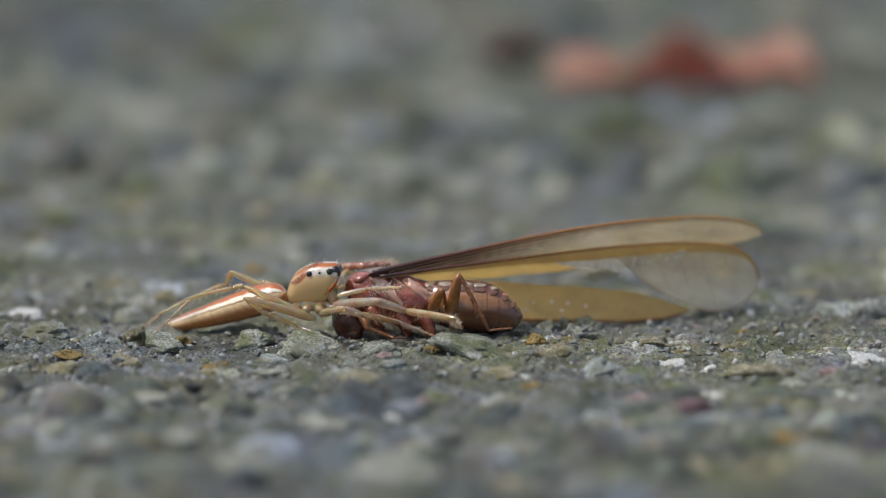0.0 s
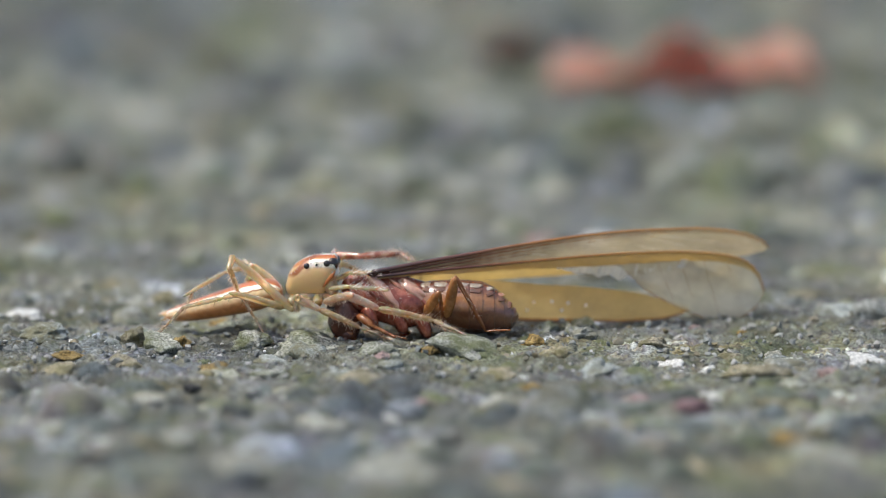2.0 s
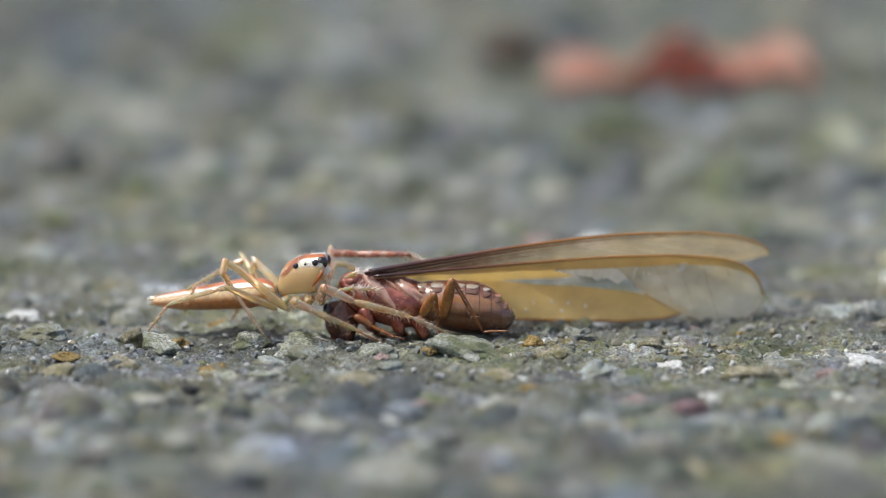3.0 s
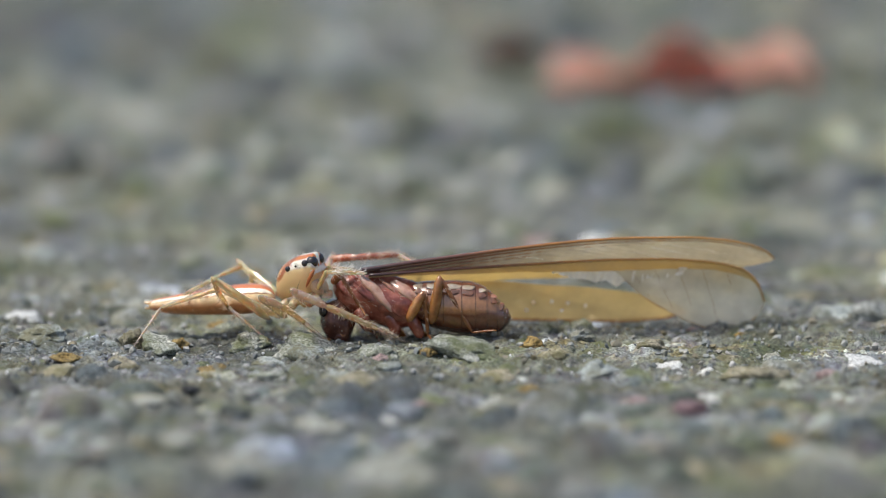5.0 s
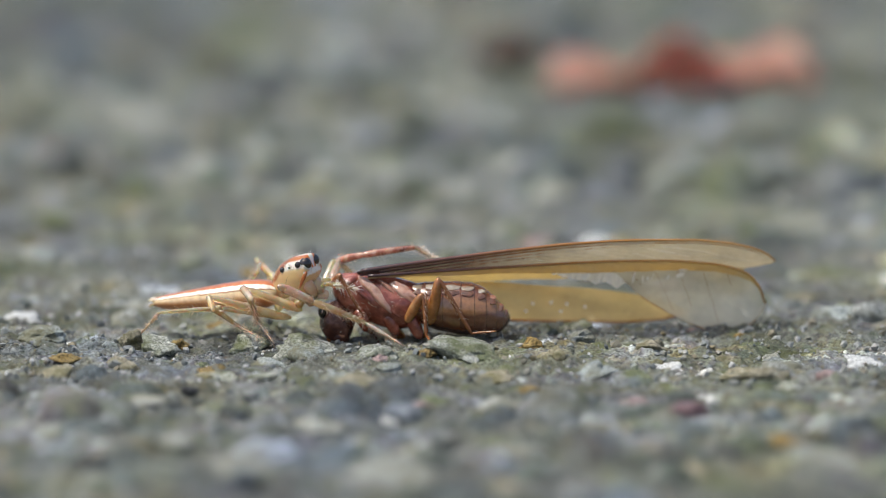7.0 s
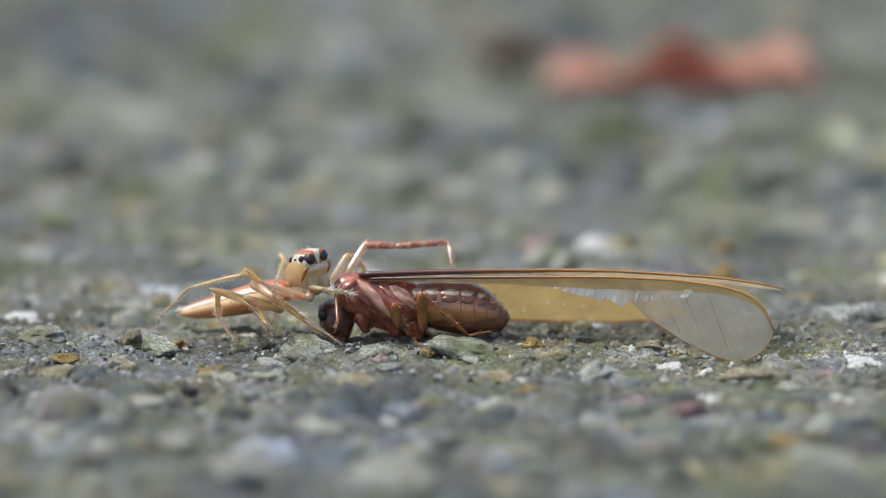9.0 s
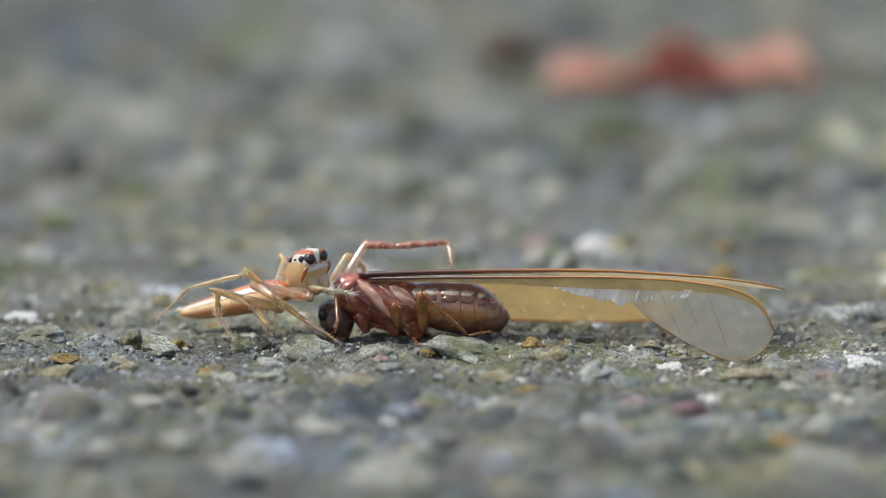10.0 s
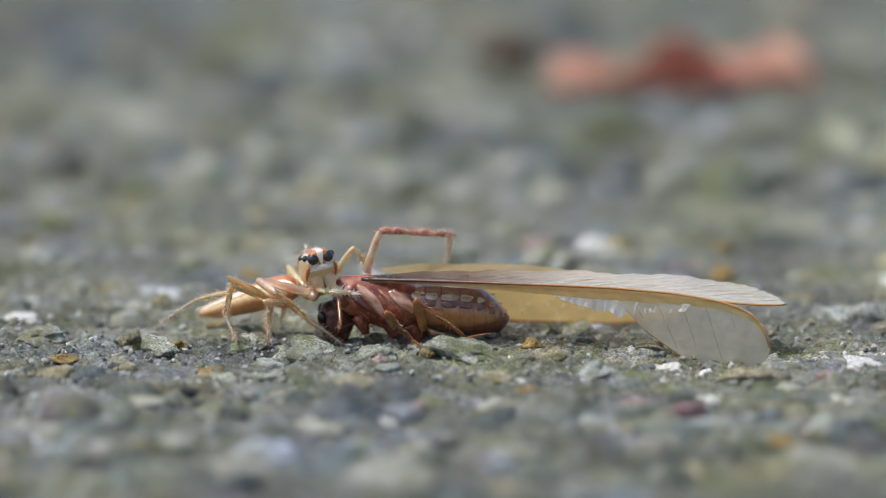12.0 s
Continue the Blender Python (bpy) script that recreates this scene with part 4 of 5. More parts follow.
# Feelers beside the jaws: base, bend, tip.
NEAR_PALP = ((598, 524, 650, 512, 706, 510), (603, 523, 652, 508, 702, 512), (600, 522, 650, 508, 700, 512), (583, 514, 612, 510, 686, 516), (594, 520, 618, 510, 660, 512),
             (562, 512, 577, 482, 646, 484), (570, 506, 580, 503, 628, 511), (548, 508, 566, 511, 626, 521), (560, 512, 572, 516, 630, 520))
FAR_PALP = tuple((a + 2, b - 10, c + 4, d - 24 if i < 5 else d - 8, e - 14, f - 30 if i < 5 else f - 4) for i, (a, b, c, d, e, f) in enumerate(NEAR_PALP))
PALPS = []
for table, deep, seed in ((NEAR_PALP, -34, 21), (FAR_PALP, 30, 22)):
    r = random.Random(seed)
    L = [max(math.hypot(q[2 * i + 2] - q[2 * i], q[2 * i + 3] - q[2 * i + 1]) for q in table) for i in range(2)]
    a = part("palp_femur", limb(r, L[0], 4.4, 3.8, 0.4), M_STRAW, spider, "pale yellow feeler beside the jaws")
    b = part("palp_tibia", limb(r, L[1], 3.8, 3.2, 0.8), M_STRAW, spider)
    part("hair", bristles(r, L[1], 5, 4, 90, 14, 0.7, 0.4), M_WHITE_HAIR, b, smooth=False)
    PALPS.append((table, (deep, deep - 6, deep - 8), [a, b], L))


# ---- the winged termite ----
HUB = (735, 548, 8)                                     # middle of the body, about which it rolls
# Shift across and down, and roll in degrees, state by state.
TERMITE = ((16, 4, -23), (16, 4, -22), (15, 4, -21), (9, 2, -20), (7, 1, -18), (1, 0, -15), (-3, 0, -12), (0, 0, 0), (0, 1, 9))
termite = thing("winged_termite", Matrix.Translation(spot(*HUB)), "dead red-brown winged termite held by a spider", "termite")


def dome(name, c, size, turn, mat, parent, label="", n=3, rough=0.05, seed=1):
    """A slightly uneven rounded plate or lump, in Q."""
    bm = bmesh.new()
    bmesh.ops.create_icosphere(bm, subdivisions=n, radius=1.0)
    for v in bm.verts:
        v.co *= 1 + rough * noise.noise(v.co * 1.7 + Vector((seed, 0, 0)))
    m = pose(c[0] * Q, c[1] * Q, c[2] * Q, *turn) @ Matrix.Diagonal((size[0] * Q, size[1] * Q, size[2] * Q, 1))
    bmesh.ops.transform(bm, matrix=m, verts=bm.verts)
    bmesh.ops.recalc_face_normals(bm, faces=bm.faces)
    return part(name, bm, mat, parent, label)


def make_termite_body():
    shape = finer([(-38, 13, 20, 20), (-20, 13, 28, 27), (5, 12, 38, 36), (35, 7.5, 44, 43), (75, 3.5, 47, 47), (105, 1, 45, 46), (130, -5, 38, 39), (150, -13, 26, 27), (162, -15, 14, 14), (168, -15, 4, 4)], 111)
    for k in range(11):
        rings = shape[k * 10:k * 10 + 12]
        n = len(rings) - 1
        # Each ring of the abdomen swells backwards and tucks over the next.
        rings = [(x, z, w * (0.991 + 0.016 * i / n), h * (0.991 + 0.016 * i / n)) for i, (x, z, w, h) in enumerate(rings)]
        x, z, w, h = rings[-1]
        rings.append((x - 1.0, z, w * 0.94, h * 0.94))
        seg = part("abdomen_ring", loft(bmesh.new(), rings, 44), M_BACK, termite, "brown abdomen rings with a golden flank" if k == 0 else "")
        bm = bristles(random.Random(40 + k), rings[-2][0] - rings[0][0], rings[0][2], rings[-2][2], 16, 6, 0.8, 0.35)
        bmesh.ops.translate(bm, vec=(rings[0][0] * Q, 0, rings[5][1] * Q), verts=bm.verts)
        part("hair", bm, M_HAIR, seg, smooth=False)
        if 1 <= k <= 9:
            for s in (-1, 1):
                x, z, w, h = rings[5]
                wide = (rings[-2][0] - rings[0][0]) * 0.46
                dome("pale_patch", (x, s * w * math.sin(0.78), z + h * math.cos(0.78)), (wide, max(3.0, 9.5 - 0.6 * k), 0.9), (-s * 45, 0, 0), M_PATCH if k < 7 else M_PLATE, seg, "pearly pale skin patch", 3, 0.3, k)
                dome("dark_spot", (x, s * w * math.sin(1.07), z + h * math.cos(1.07)), (wide * 0.95, 6.5, 0.8), (-s * 61, 0, 0), M_SPOT, seg, "dark brown spot", 3, 0.4, k + 9)
    core = loft(bmesh.new(), finer([(-148, 36, 5, 6), (-143, 36, 18, 18), (-132, 34, 28, 30), (-112, 28, 33, 38), (-85, 22, 35, 44), (-50, 14, 38, 47), (-20, 10, 39, 44), (4, 10, 33, 36), (14, 10, 20, 22)], 44), 36)
    part("thorax", core, M_THORAX, termite, "glossy red-brown thorax")
    dome("neck_shield", (-120, 0, 46), (28, 35, 13), (0, -24, 0), M_THORAX, termite, "rounded shield behind the head", seed=3)
    for s in (-1, 1):
        # Slanting plates that overlap like shingles.
        for x, y, z, size, mat, k in ((-118, 19, 28, (30, 15, 15), M_THORAX, 4), (-92, 20, 24, (44, 16, 11), M_THORAX, 8), (-66, 24, 22, (46, 17, 13), M_PALE, 5), (-48, 21, 6, (40, 17, 12), M_THORAX, 9),
                                      (-40, 22, 30, (34, 15, 7), M_PLATE, 12), (-16, 24, 24, (38, 16, 13), M_PALE, 6), (2, 22, 8, (30, 16, 12), M_THORAX, 7)):
            dome("flank_plate", (x, s * y, z), size, (0, 40 + (k % 3) * 3, 0), mat, termite, "rosy slanting flank plate" if mat != M_THORAX else "dark red-brown flank plate", 4, 0.22, k)
        for x, z in ((-102, -6), (-50, -14), (-8, -20)):
            bm = limb(None, 34, 12, 7, 2)
            bmesh.ops.transform(bm, matrix=pose(x * Q, s * 19 * Q, z * Q, 0, 62, -s * 14), verts=bm.verts)
            part("hip", bm, M_THORAX, termite)
    fuzz = bristles(random.Random(77), 120, 38, 46, 260, 10, 0.7, 0.3)
    bmesh.ops.translate(fuzz, vec=(-138 * Q, 0, 22 * Q), verts=fuzz.verts)
    part("thorax_hair", fuzz, M_HAIR, termite, "fine pale bristles", smooth=False)
    head = dome("head", (-140, 0, -21), (30, 31, 41), (0, -14, 0), M_HEAD, termite, "dark brown head bent down", 4, 0.13, 2)
    dome("muzzle", (-134, 0, -48), (17, 22, 16), (0, 0, 0), M_HEAD, head, seed=5, rough=0.15)
    dome("upper_lip", (-150, 0, -50), (9, 12, 11), (0, -20, 0), M_TERMITE_SHIN, head, "brown upper lip", seed=7, rough=0.2)
    dome("brow", (-160, 0, -20), (10, 15, 13), (0, 0, 0), M_HEAD, head, seed=8, rough=0.2)
    for s in (-1, 1):
        dome("eye", (-165, s * 22, -5), (8, 9, 12), (0, 0, 0), M_EYE, head, "black bulging eye", 3, 0.0)
        dome("mandible", (-138, s * 11, -57), (6, 7, 9), (0, 20, 0), M_HEAD, head, seed=6)
        bm = bmesh.new()
        for i in range(17):
            f = i / 16
            ball(bm, (-128 + 62 * f, s * (30 - 8 * f), -22 - 36 * f * f + 12 * math.sin(f * math.pi)), 2.9 - 0.6 * f, 1)
        part("antenna", bm, M_HEAD, head, "thin beaded antenna")
        bm = tube(bmesh.new(), [(-140 + 3 * i, s * (18 + i), -38 - 6 * i + 0.8 * i * i) for i in range(6)], [2.6, 2.4, 2.2, 2.3, 2.4, 1.6], 7)
        part("mouth_feeler", bm, M_TERMITE_SHIN, head)
    part("face_hair", bristles(random.Random(71), 44, 26, 26, 70, 8, 0.3, 0.35), M_HAIR, head, smooth=False).matrix_basis = pose(-148 * Q, 0, -2 * Q, 0, 80, 0)


make_termite_body()

# Joints of the termite's legs: hip, knee, ankle, toe.
T_HIND = ((796, 560, 812, 485, 865, 585, 906, 581), (796, 560, 812, 486, 865, 586, 906, 582), (795, 561, 811, 487, 864, 586, 905, 583), (786, 560, 802, 493, 856, 588, 900, 586), (784, 563, 799, 493, 854, 588, 897, 586),
          (764, 570, 778, 491, 836, 589, 878, 585), (755, 574, 766, 502, 830, 592, 873, 588), (749, 584, 745, 519, 829, 594, 868, 587), (750, 584, 737, 532, 826, 598, 868, 590))
T_MID = ((762, 550, 783, 513, 792, 556, 800, 590), (762, 552, 783, 514, 792, 558, 800, 592), (760, 552, 782, 514, 791, 560, 798, 594), (750, 556, 773, 520, 778, 580, 786, 600), (746, 558, 768, 520, 774, 584, 782, 600),
         (723, 567, 750, 518, 757, 593, 765, 603), (712, 568, 736, 528, 741, 590, 748, 606), (705, 576, 698, 541, 728, 596, 740, 609), (700, 580, 685, 556, 728, 602, 742, 611))
T_FORE = ((640, 560, 650, 580, 690, 596, 720, 600), (640, 560, 650, 580, 690, 596, 720, 600), (640, 560, 650, 580, 690, 596, 720, 600), (630, 560, 660, 575, 690, 592, 720, 602), (628, 560, 656, 578, 688, 594, 716, 602),
          (590, 500, 602, 487, 638, 545, 646, 558), (596, 510, 602, 492, 622, 556, 628, 572), (606, 540, 594, 520, 597, 562, 592, 592), (612, 540, 598, 522, 602, 565, 598, 592))
TERMITE_LEGS = []
for table, radii, side, depth, seed in ((T_HIND, (9.5, 8, 4, 2.2), -1, (-34, -62, -58, -50), 31), (T_MID, (9, 7.5, 3.6, 2.2), -1, (-36, -66, -64, -60), 32), (T_FORE, (7, 6, 3.4, 2.0), -1, (-30, -52, -54, -56), 33)):
    r = random.Random(seed)
    L = [max(math.hypot(q[2 * i + 2] - q[2 * i], q[2 * i + 3] - q[2 * i + 1]) for q in table) * 1.01 for i in range(3)]
    segs = []
    for i, name in enumerate(("femur", "tibia", "tarsus")):
        a = part("leg_" + name, limb(r, L[i], (radii[0] * 0.8, radii[2] * 1.1, radii[3])[i], (radii[1] * 0.75, radii[2] * 0.85, radii[3] * 0.7)[i], (radii[0] * 0.35, 0, 0)[i]), (M_TERMITE_SHIN if seed == 33 else M_TERMITE_LEG, M_TERMITE_SHIN, M_TERMITE_SHIN)[i], termite, "golden brown leg" if i == 0 else "")
        part("hair", bristles(r, L[i], radii[i] * 0.7, radii[i + 1] * 0.8, (14, 40, 20)[i], 6, 0.9, 0.35), M_HAIR, a, smooth=False)
        segs.append(a)
    TERMITE_LEGS.append((table, depth, segs, L))
for k, (x, z) in enumerate(((-104, -12), (-46, -28), (-2, -34))):      # the legs on the hidden side, folded under
    bm = limb(None, 42, 7, 5.5, 2)
    bmesh.ops.transform(bm, matrix=pose(x * Q, 26 * Q, z * Q, 0, 40, 30), verts=bm.verts)
    far = part("leg_femur", bm, M_TERMITE_LEG, termite, "golden brown leg")
    bm = limb(None, 48, 3.6, 2.4)
    bmesh.ops.transform(bm, matrix=pose((x + 28) * Q, 46 * Q, (z - 27) * Q, 0, 12, -20), verts=bm.verts)
    part("shin", bm, M_TERMITE_SHIN, far)


# Wings: x runs from the hinge to the tip, y from the leading edge across the blade.
def curve(stops, f):
    return float(np.interp(f, [s[0] for s in stops], [s[1] for s in stops]))


def smooth_curve(stops, f):
    near = min(1.0, (1 - f) / 0.014)
    fs = [max(0.0, min(1.0, f + d * near)) for d in (-0.014, -0.007, 0, 0.007, 0.014)]
    return sum(curve(stops, g) for g in fs) / 5


def blade(L, lead, trail, camber, ripple, seed, n=110, k=26, f0=0.0, f1=1.0, pitch=40.0, slant=0.8, bend=0.0):
    bm = bmesh.new()
    rows = []
    for i in range(n + 1):
        f = f0 + (f1 - f0) * i / n
        a, b = smooth_curve(lead, f), smooth_curve(trail, f)
        row = []
        for j in range(k + 1):
            g = j / k
            y = a + (max(b, a + 0.5) - a) * g
            x = f * L
            z = smooth_curve(camber, f) + ripple * g ** 0.5 * math.sin((x * slant - y + 3 * noise.noise(Vector((x * 0.02, y * 0.05, 7)))) * 2 * math.pi / pitch) + 2.0 * noise.noise(Vector((x * 0.012, y * 0.03, seed)))
            z += g * g * 5.0 * noise.noise(Vector((x * 0.01, seed * 2, 0)))
            across, up = bent(y, bend)
            row.append(bm.verts.new((x * Q, across * Q, (z + up) * Q)))
        rows.append(row)
    for r0, r1 in zip(rows, rows[1:]):
        for j in range(k):
            bm.faces.new((r0[j], r1[j], r1[j + 1], r0[j + 1]))
    return bm


def vein(L, path, camber, r0, r1, n=60, lift=0.6, f0=0.0, f1=1.0):
    fs = np.linspace(f0, f1, n)
    return tube(bmesh.new(), [(f * L, smooth_curve(path, f), smooth_curve(camber, f) + lift) for f in fs], [r0 + (r1 - r0) * (f - f0) / (f1 - f0) for f in fs], 8)


CAM_A = ((0, 0), (0.15, 6), (0.3, 10), (0.45, 13), (0.6, 14), (0.85, 8), (1, 0))
LEAD_A = ((0, 2), (0.1, -8), (0.2, -17), (0.35, -32), (0.5, -44), (0.65, -51), (0.8, -52), (0.88, -45), (0.94, -34), (0.975, -20), (0.99, -11), (1, 0))
TRAIL_A = ((0, 14), (0.1, 26), (0.2, 32), (0.35, 40), (0.5, 46), (0.65, 51), (0.8, 53), (0.88, 50), (0.94, 41), (0.975, 27), (0.99, 15), (1, 3))
TRAIL_D = ((0, 14), (0.1, 27), (0.3, 32), (0.5, 28), (0.62, 16), (0.8, 7), (1, 2))
HALF_BEND = radians(20)                                 # the rear half of the fore wing is bent up along its length


def bent(y, bend):
    """Across and up, for a place y across a blade whose rear half is bent up."""
    if y <= 0 or not bend:
        return y, 0.0
    turn = bend * min(1.0, y / 20.0)
    return y * math.cos(turn), y * math.sin(turn)


def shifted(stops, d, squeeze=1.0):
    return tuple((f, y * squeeze + d) for f, y in stops)


def make_fore_wing(L, far):
    lead = shifted(LEAD_A, 0, 0.25) if far else LEAD_A
    w = part("fore_wing", blade(L, lead, TRAIL_D if far else TRAIL_A, CAM_A, 0.3 if far else 1.0, 3 + far, n=200, k=100, pitch=9.0, slant=0.22, bend=HALF_BEND), M_WING_STRIP if far else M_WING, termite, "long amber translucent fore wing")
    far or part("leading_vein", vein(L, lead, CAM_A, 4.4, 1.6), M_VEIN, w, "dark brown leading vein")
    far or part("second_vein", vein(L, [(f, y + 6 + 5 * (1 - f)) for f, y in lead], CAM_A, 2.6, 0.8, f1=0.97), M_VEIN, w)
    far or part("third_vein", vein(L, [(f, y + 13 + 8 * (1 - f)) for f, y in lead], CAM_A, 1.8, 0.5, f0=0.02, f1=0.7), M_VEIN, w)
    far or part("fourth_vein", vein(L, [(f, y + 21 + 9 * (1 - f)) for f, y in lead], CAM_A, 1.6, 0.4, f0=0.02, f1=0.55), M_VEIN, w)
    for k in range(9 if far else 3, 9):
        # Raised veins that fan out from the leading edge to the trailing edge.
        f0, f1 = 0.12 + 0.075 * k, min(0.985, 0.42 + 0.075 * k)
        a, b = smooth_curve(LEAD_A, f0) + 18, smooth_curve(TRAIL_A, f1) - 2
        pts = []
        for g in np.linspace(0, 1, 14):
            f = f0 + (f1 - f0) * g
            across, up = bent(a + (b - a) * g ** 1.3, HALF_BEND)
            pts.append((f * L, across, smooth_curve(CAM_A, f) + up + 0.8))
        part("rib", tube(bmesh.new(), pts, [0.55] * 14, 5), M_FOLD, w)
    far or part("hinge_scale", ball(bmesh.new(), (14, 7, 1), 9, 3, (2.4, 0.9, 0.4)), M_VEIN, w, "dark scale at the wing's root")
    return w


LEAD_B = ((0, 2), (0.15, -2), (0.3, -5), (0.6, -10), (0.75, -8), (0.86, -1), (0.9, 4), (0.94, 13), (0.965, 25), (0.985, 42), (0.995, 58), (1, 76))
STRIP_B = tuple((f, y + w) for (f, y), w in zip(LEAD_B, (5, 8, 12, 22, 20, 15, 14, 13, 11, 8, 5, 2)))
PANEL_B = ((0.61, 6), (0.65, 32), (0.69, 62), (0.74, 86), (0.8, 110), (0.86, 130), (0.9, 136), (0.94, 131), (0.97, 117), (0.985, 104), (0.995, 91), (1, 79))
CAM_B = ((0, 0), (0.5, 6), (0.8, 4), (1, -8))
L_A, L_B, L_C = 750, 722, 585


def make_hind_wing():
    w = part("hind_wing", blade(L_B, LEAD_B, STRIP_B, CAM_B, 0.8, 9), M_WING_STRIP, termite, "amber hind wing with a clear drooping tip")
    part("leading_vein", vein(L_B, LEAD_B, CAM_B, 2.8, 1.9), M_VEIN, w, "brown leading vein, amber at the tip")
    part("clear_panel", blade(L_B, [(f, y - 1) for f, y in STRIP_B], PANEL_B, CAM_B, 0.5, 10, f0=0.61), M_WING_CLEAR, w, "clear grey tip of the wing")
    part("panel_edge", vein(L_B, PANEL_B, CAM_B, 0.9, 0.9, f0=0.64), M_VEIN_AMBER, w)
    for k in range(5):
        f0 = 0.66 + 0.06 * k
        top, low = smooth_curve(STRIP_B, f0), smooth_curve(PANEL_B, min(1, f0 + 0.05))
        part("rib", tube(bmesh.new(), [((f0 + 0.05 * g) * L_B, top + (low - top) * g * 0.9, smooth_curve(CAM_B, f0) - 0.8) for g in np.linspace(0, 1, 9)], [0.3] * 9, 5), M_VEIN_AMBER, w)
    # A crumpled band of loose membrane below the amber strip.
    bm = bmesh.new()
    rows = []
    for i in range(121):
        f = 0.46 + 0.36 * i / 120
        row = []
        for j in range(9):
            g = j / 8
            x = f * L_B
            deep = (6 + 29 * math.sin(math.pi * (f - 0.46) / 0.36)) * (0.8 + 0.5 * noise.noise(Vector((x * 0.05, 3, 0))))
            crease = noise.noise(Vector((x * 0.13 + 0.9 * g, 1.5, 0))) * 6 + noise.noise(Vector((x * 0.4, g * 2, 4))) * 2.5
            row.append(bm.verts.new((x * Q, (smooth_curve(STRIP_B, f) - 3 + g * deep) * Q, (smooth_curve(CAM_B, f) + 2 + crease * (0.3 + g)) * Q)))
        rows.append(row)
    for r0, r1 in zip(rows, rows[1:]):
        for j in range(8):
            bm.faces.new((r0[j], r1[j], r1[j + 1], r0[j + 1]))
    part("pleats", bm, M_FOLD, w, "crumpled clear pleats of membrane")
    return w


LEAD_C = ((0, 12), (0.2, -2), (0.45, -8), (0.8, -11), (0.93, -4), (1, 12))
TRAIL_C = ((0, 40), (0.1, 60), (0.4, 70), (0.7, 58), (0.85, 46), (0.95, 28), (1, 15))
CAM_C = ((0, 0), (0.5, 8), (1, 0))


def make_far_wing():
    w = part("hind_wing", blade(L_C, LEAD_C, TRAIL_C, CAM_C, 0.15, 14), M_WING_FAR, termite, "deep amber hind wing resting on the ground")
    part("leading_vein", vein(L_C, LEAD_C, CAM_C, 3.0, 1.6), M_VEIN_AMBER, w, "amber leading vein")
    # Glints on the blade, put in as small opaque white balls.
    for x, y in ((300, 28), (333, 30), (362, 27), (395, 22), (352, 12), (288, 12)):
        part("glint_bead", ball(bmesh.new(), (x, y, smooth_curve(CAM_C, x / L_C) + 2), 3.0, 2), M_WHITE_HAIR, w, "tiny white bead standing for a glint on the wing")
    return w


fore_wing, far_fore_wing, hind_wing, far_hind_wing = make_fore_wing(L_A, 0), make_fore_wing(L_A * 0.9, 1), make_hind_wing(), make_far_wing()
# Root across and down, tip across and down, twist in degrees, state by state.
WING_A = ((660, 482, 1344, 413, -55), (662, 483, 1349, 426, -55), (662, 483, 1350, 429, -55), (656, 481, 1357, 445, -54), (652, 480, 1359, 448, -54), (640, 478, 1369, 458, -52), (637, 479, 1384, 482, -40), (640, 486, 1393, 514, -21), (640, 496, 1380, 539, 1))
WING_D = ((690, 486, 1290, 446, -78), (690, 486, 1290, 455, -78), (690, 486, 1290, 456, -78), (684, 486, 1300, 464, -78), (680, 486, 1300, 468, -77), (670, 484, 1300, 474, -74), (668, 484, 1310, 490, -55), (672, 488, 1320, 512, -16), (676, 483, 1330, 528, 8))
WING_B = ((672, 488, 1343, 424, -78), (672, 489, 1348, 436, -78), (672, 489, 1348, 438, -78), (664, 488, 1350, 449, -78), (660, 488, 1352, 454, -78), (652, 486, 1356, 462, -78), (650, 487, 1362, 478, -78), (652, 492, 1369, 509, -86), (652, 493, 1350, 539, -88))
WING_C = ((648, 550, 1222, 560, 108),) * 6 + ((646, 550, 1222, 564, 108), (642, 552, 1226, 562, 108), (640, 552, 1226, 564, 108))


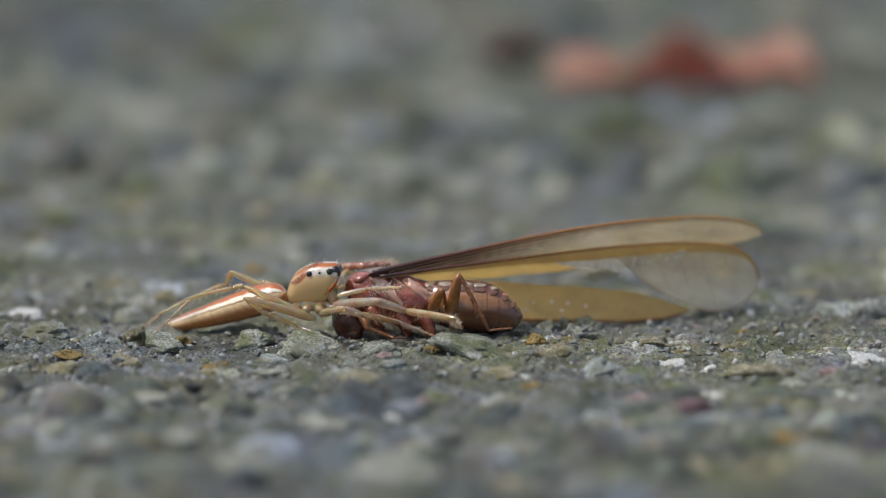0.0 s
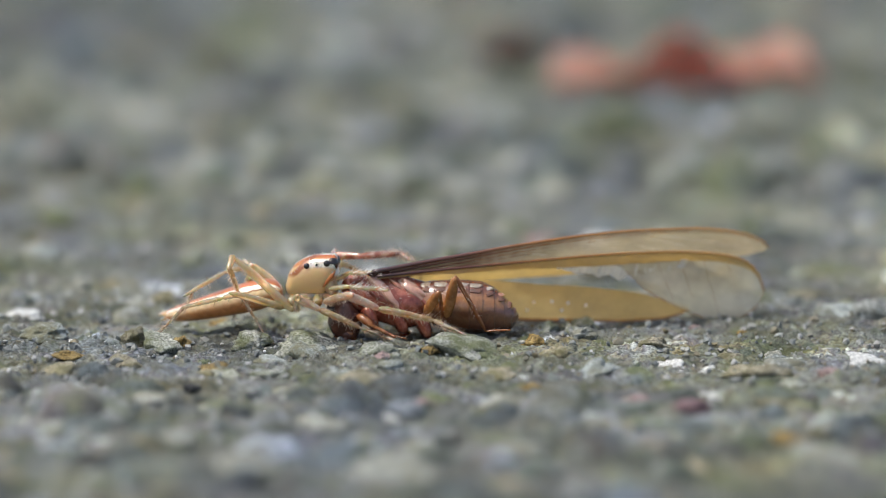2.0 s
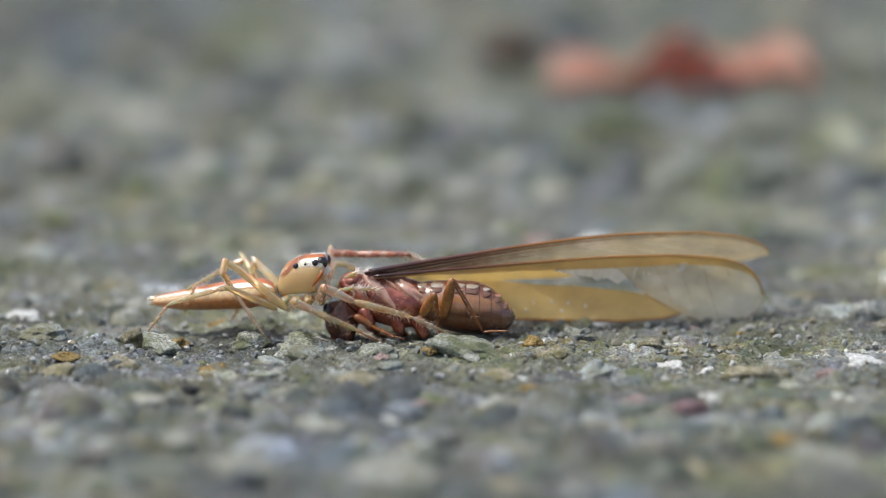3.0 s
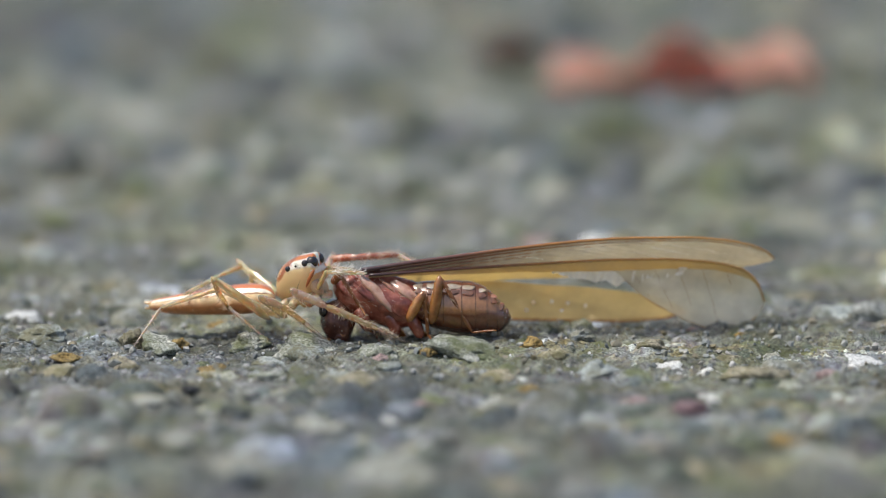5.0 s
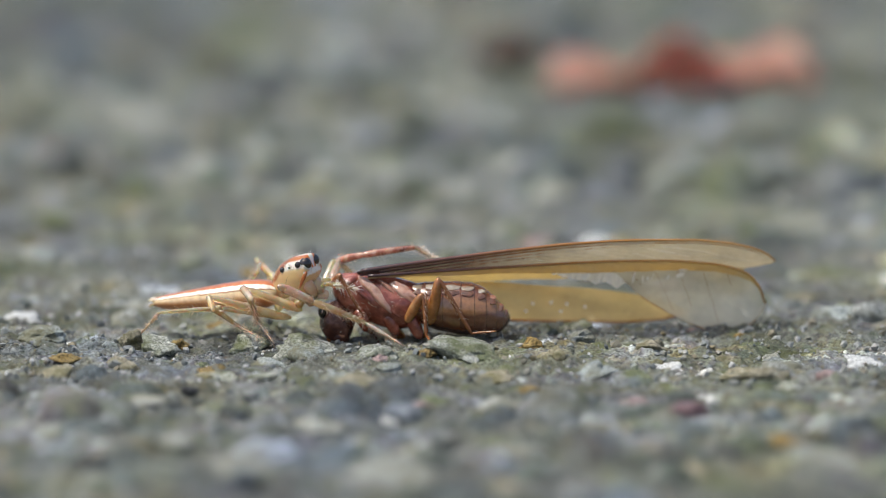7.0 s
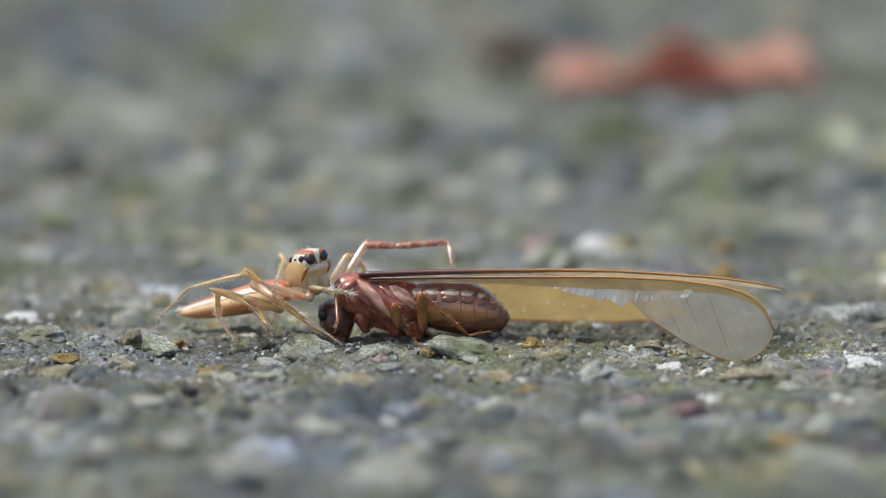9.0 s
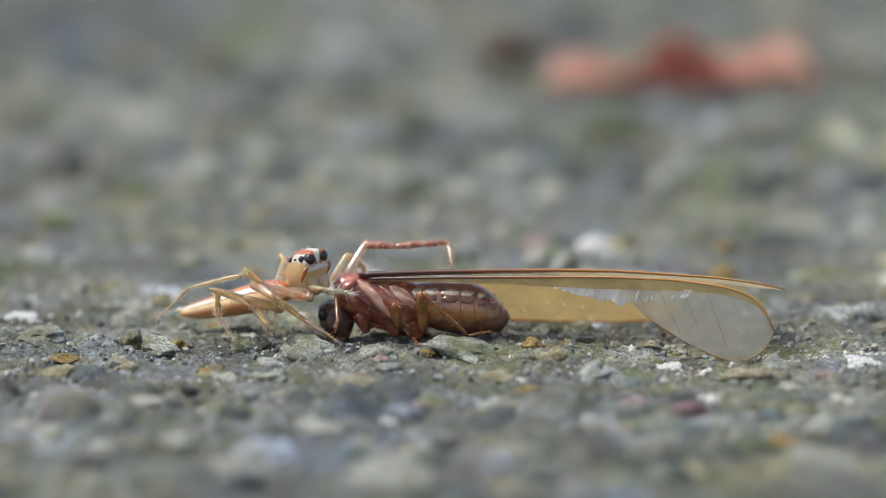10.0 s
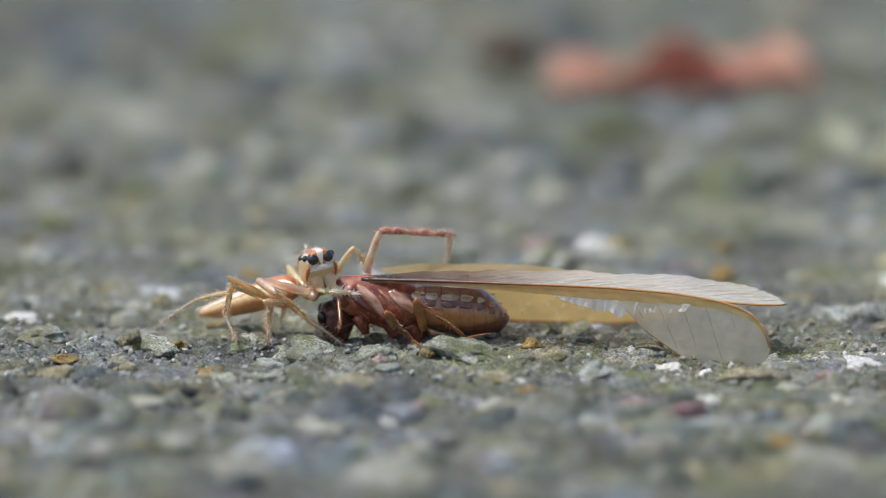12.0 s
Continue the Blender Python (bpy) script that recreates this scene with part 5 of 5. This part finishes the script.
# ---- everything that moves ----
def motions():
    spider_rows, termite_rows = [], []
    when = [at_state(STATES, b[1]) for b in BEATS]
    steps = [at_state(STATES, b[2]) for b in BEATS]
    turns = [at_state(STATES, b[3]) for b in BEATS]
    for (t, body, legs, prey), seen in zip(BEATS, when):
        at = spot(at_state(HEAD, body)[0] - 35, 600, 10, seen)
        spider_rows.append((t, Matrix.Translation((at.x, at.y, 0))))
        du, dv, roll = at_state(TERMITE, prey)
        termite_rows.append((t, Matrix.Translation(spot(HUB[0] + du, HUB[1] + dv, HUB[2], 9.5)) @ pose(0, 0, 0, roll)))
    walk(spider, spider_rows)
    walk(termite, termite_rows)
    of_spider = [m.inverted() for _, m in spider_rows]
    of_termite = [m.inverted() for _, m in termite_rows]

    rows = []
    for (t, body, _, _), seen, inv in zip(BEATS, when, of_spider):
        u, v, yaw, lean = at_state(HEAD, body)
        rows.append((t, inv @ Matrix.Translation(spot(u, v, 0, seen)) @ pose(0, 0, 0, 0, 0, -yaw) @ pose(0, 0, 0, -lean, -at_state(HEAD_LIFT, body))))
    walk(carapace, rows)
    rows = []
    for (t, body, _, _), seen, inv in zip(BEATS, when, of_spider):
        u0, v0, u1, v1 = at_state(BODY, body)
        a, b, c = joints((u0, v0, u1, v1, u1, v1), seen, (4, 60, 60), (238, 0))
        rows.append((t, inv @ along(a, b) @ pose(0, 0, 0, at_state(BODY_ROLL, body))))
    walk(spider_abdomen, rows)
    for limbs, column, seens, invs in ((LEGS + PALPS, 2, steps, of_spider), (TERMITE_LEGS, 3, turns, of_termite)):
        for table, depths, segs, L in limbs:
            tracks = [[] for _ in segs]
            for beat, seen, inv in zip(BEATS, seens, invs):
                ps = joints(at_state(table, beat[column]), seen, depths, L)
                for i, track in enumerate(tracks):
                    track.append((beat[0], inv @ along(ps[i], ps[i + 1], Vector((0.25, 0, 1)))))
            for seg, track in zip(segs, tracks):
                walk(seg, track)
    for wing, table, y0, y1 in (
            (fore_wing, WING_A, -14, (235, 225, 220, 200, 180, 115, 30, 0, -50)), (far_fore_wing, WING_D, 46, (280, 270, 270, 250, 230, 180, 110, 90, 70)),
            (hind_wing, WING_B, -18, (200, 180, 180, 150, 140, 105, 20, -175, -185)), (far_hind_wing, WING_C, 110, (160,) * 9)):
        rows = []
        for (t, _, _, prey), seen, inv in zip(BEATS, turns, of_termite):
            u0, v0, u1, v1, twist = at_state(table, prey)
            rows.append((t, inv @ along(spot(u0, v0, y0, seen), spot(u1, v1, at_state(y1, prey), seen)) @ pose(0, 0, 0, twist)))
        walk(wing, rows)


motions()
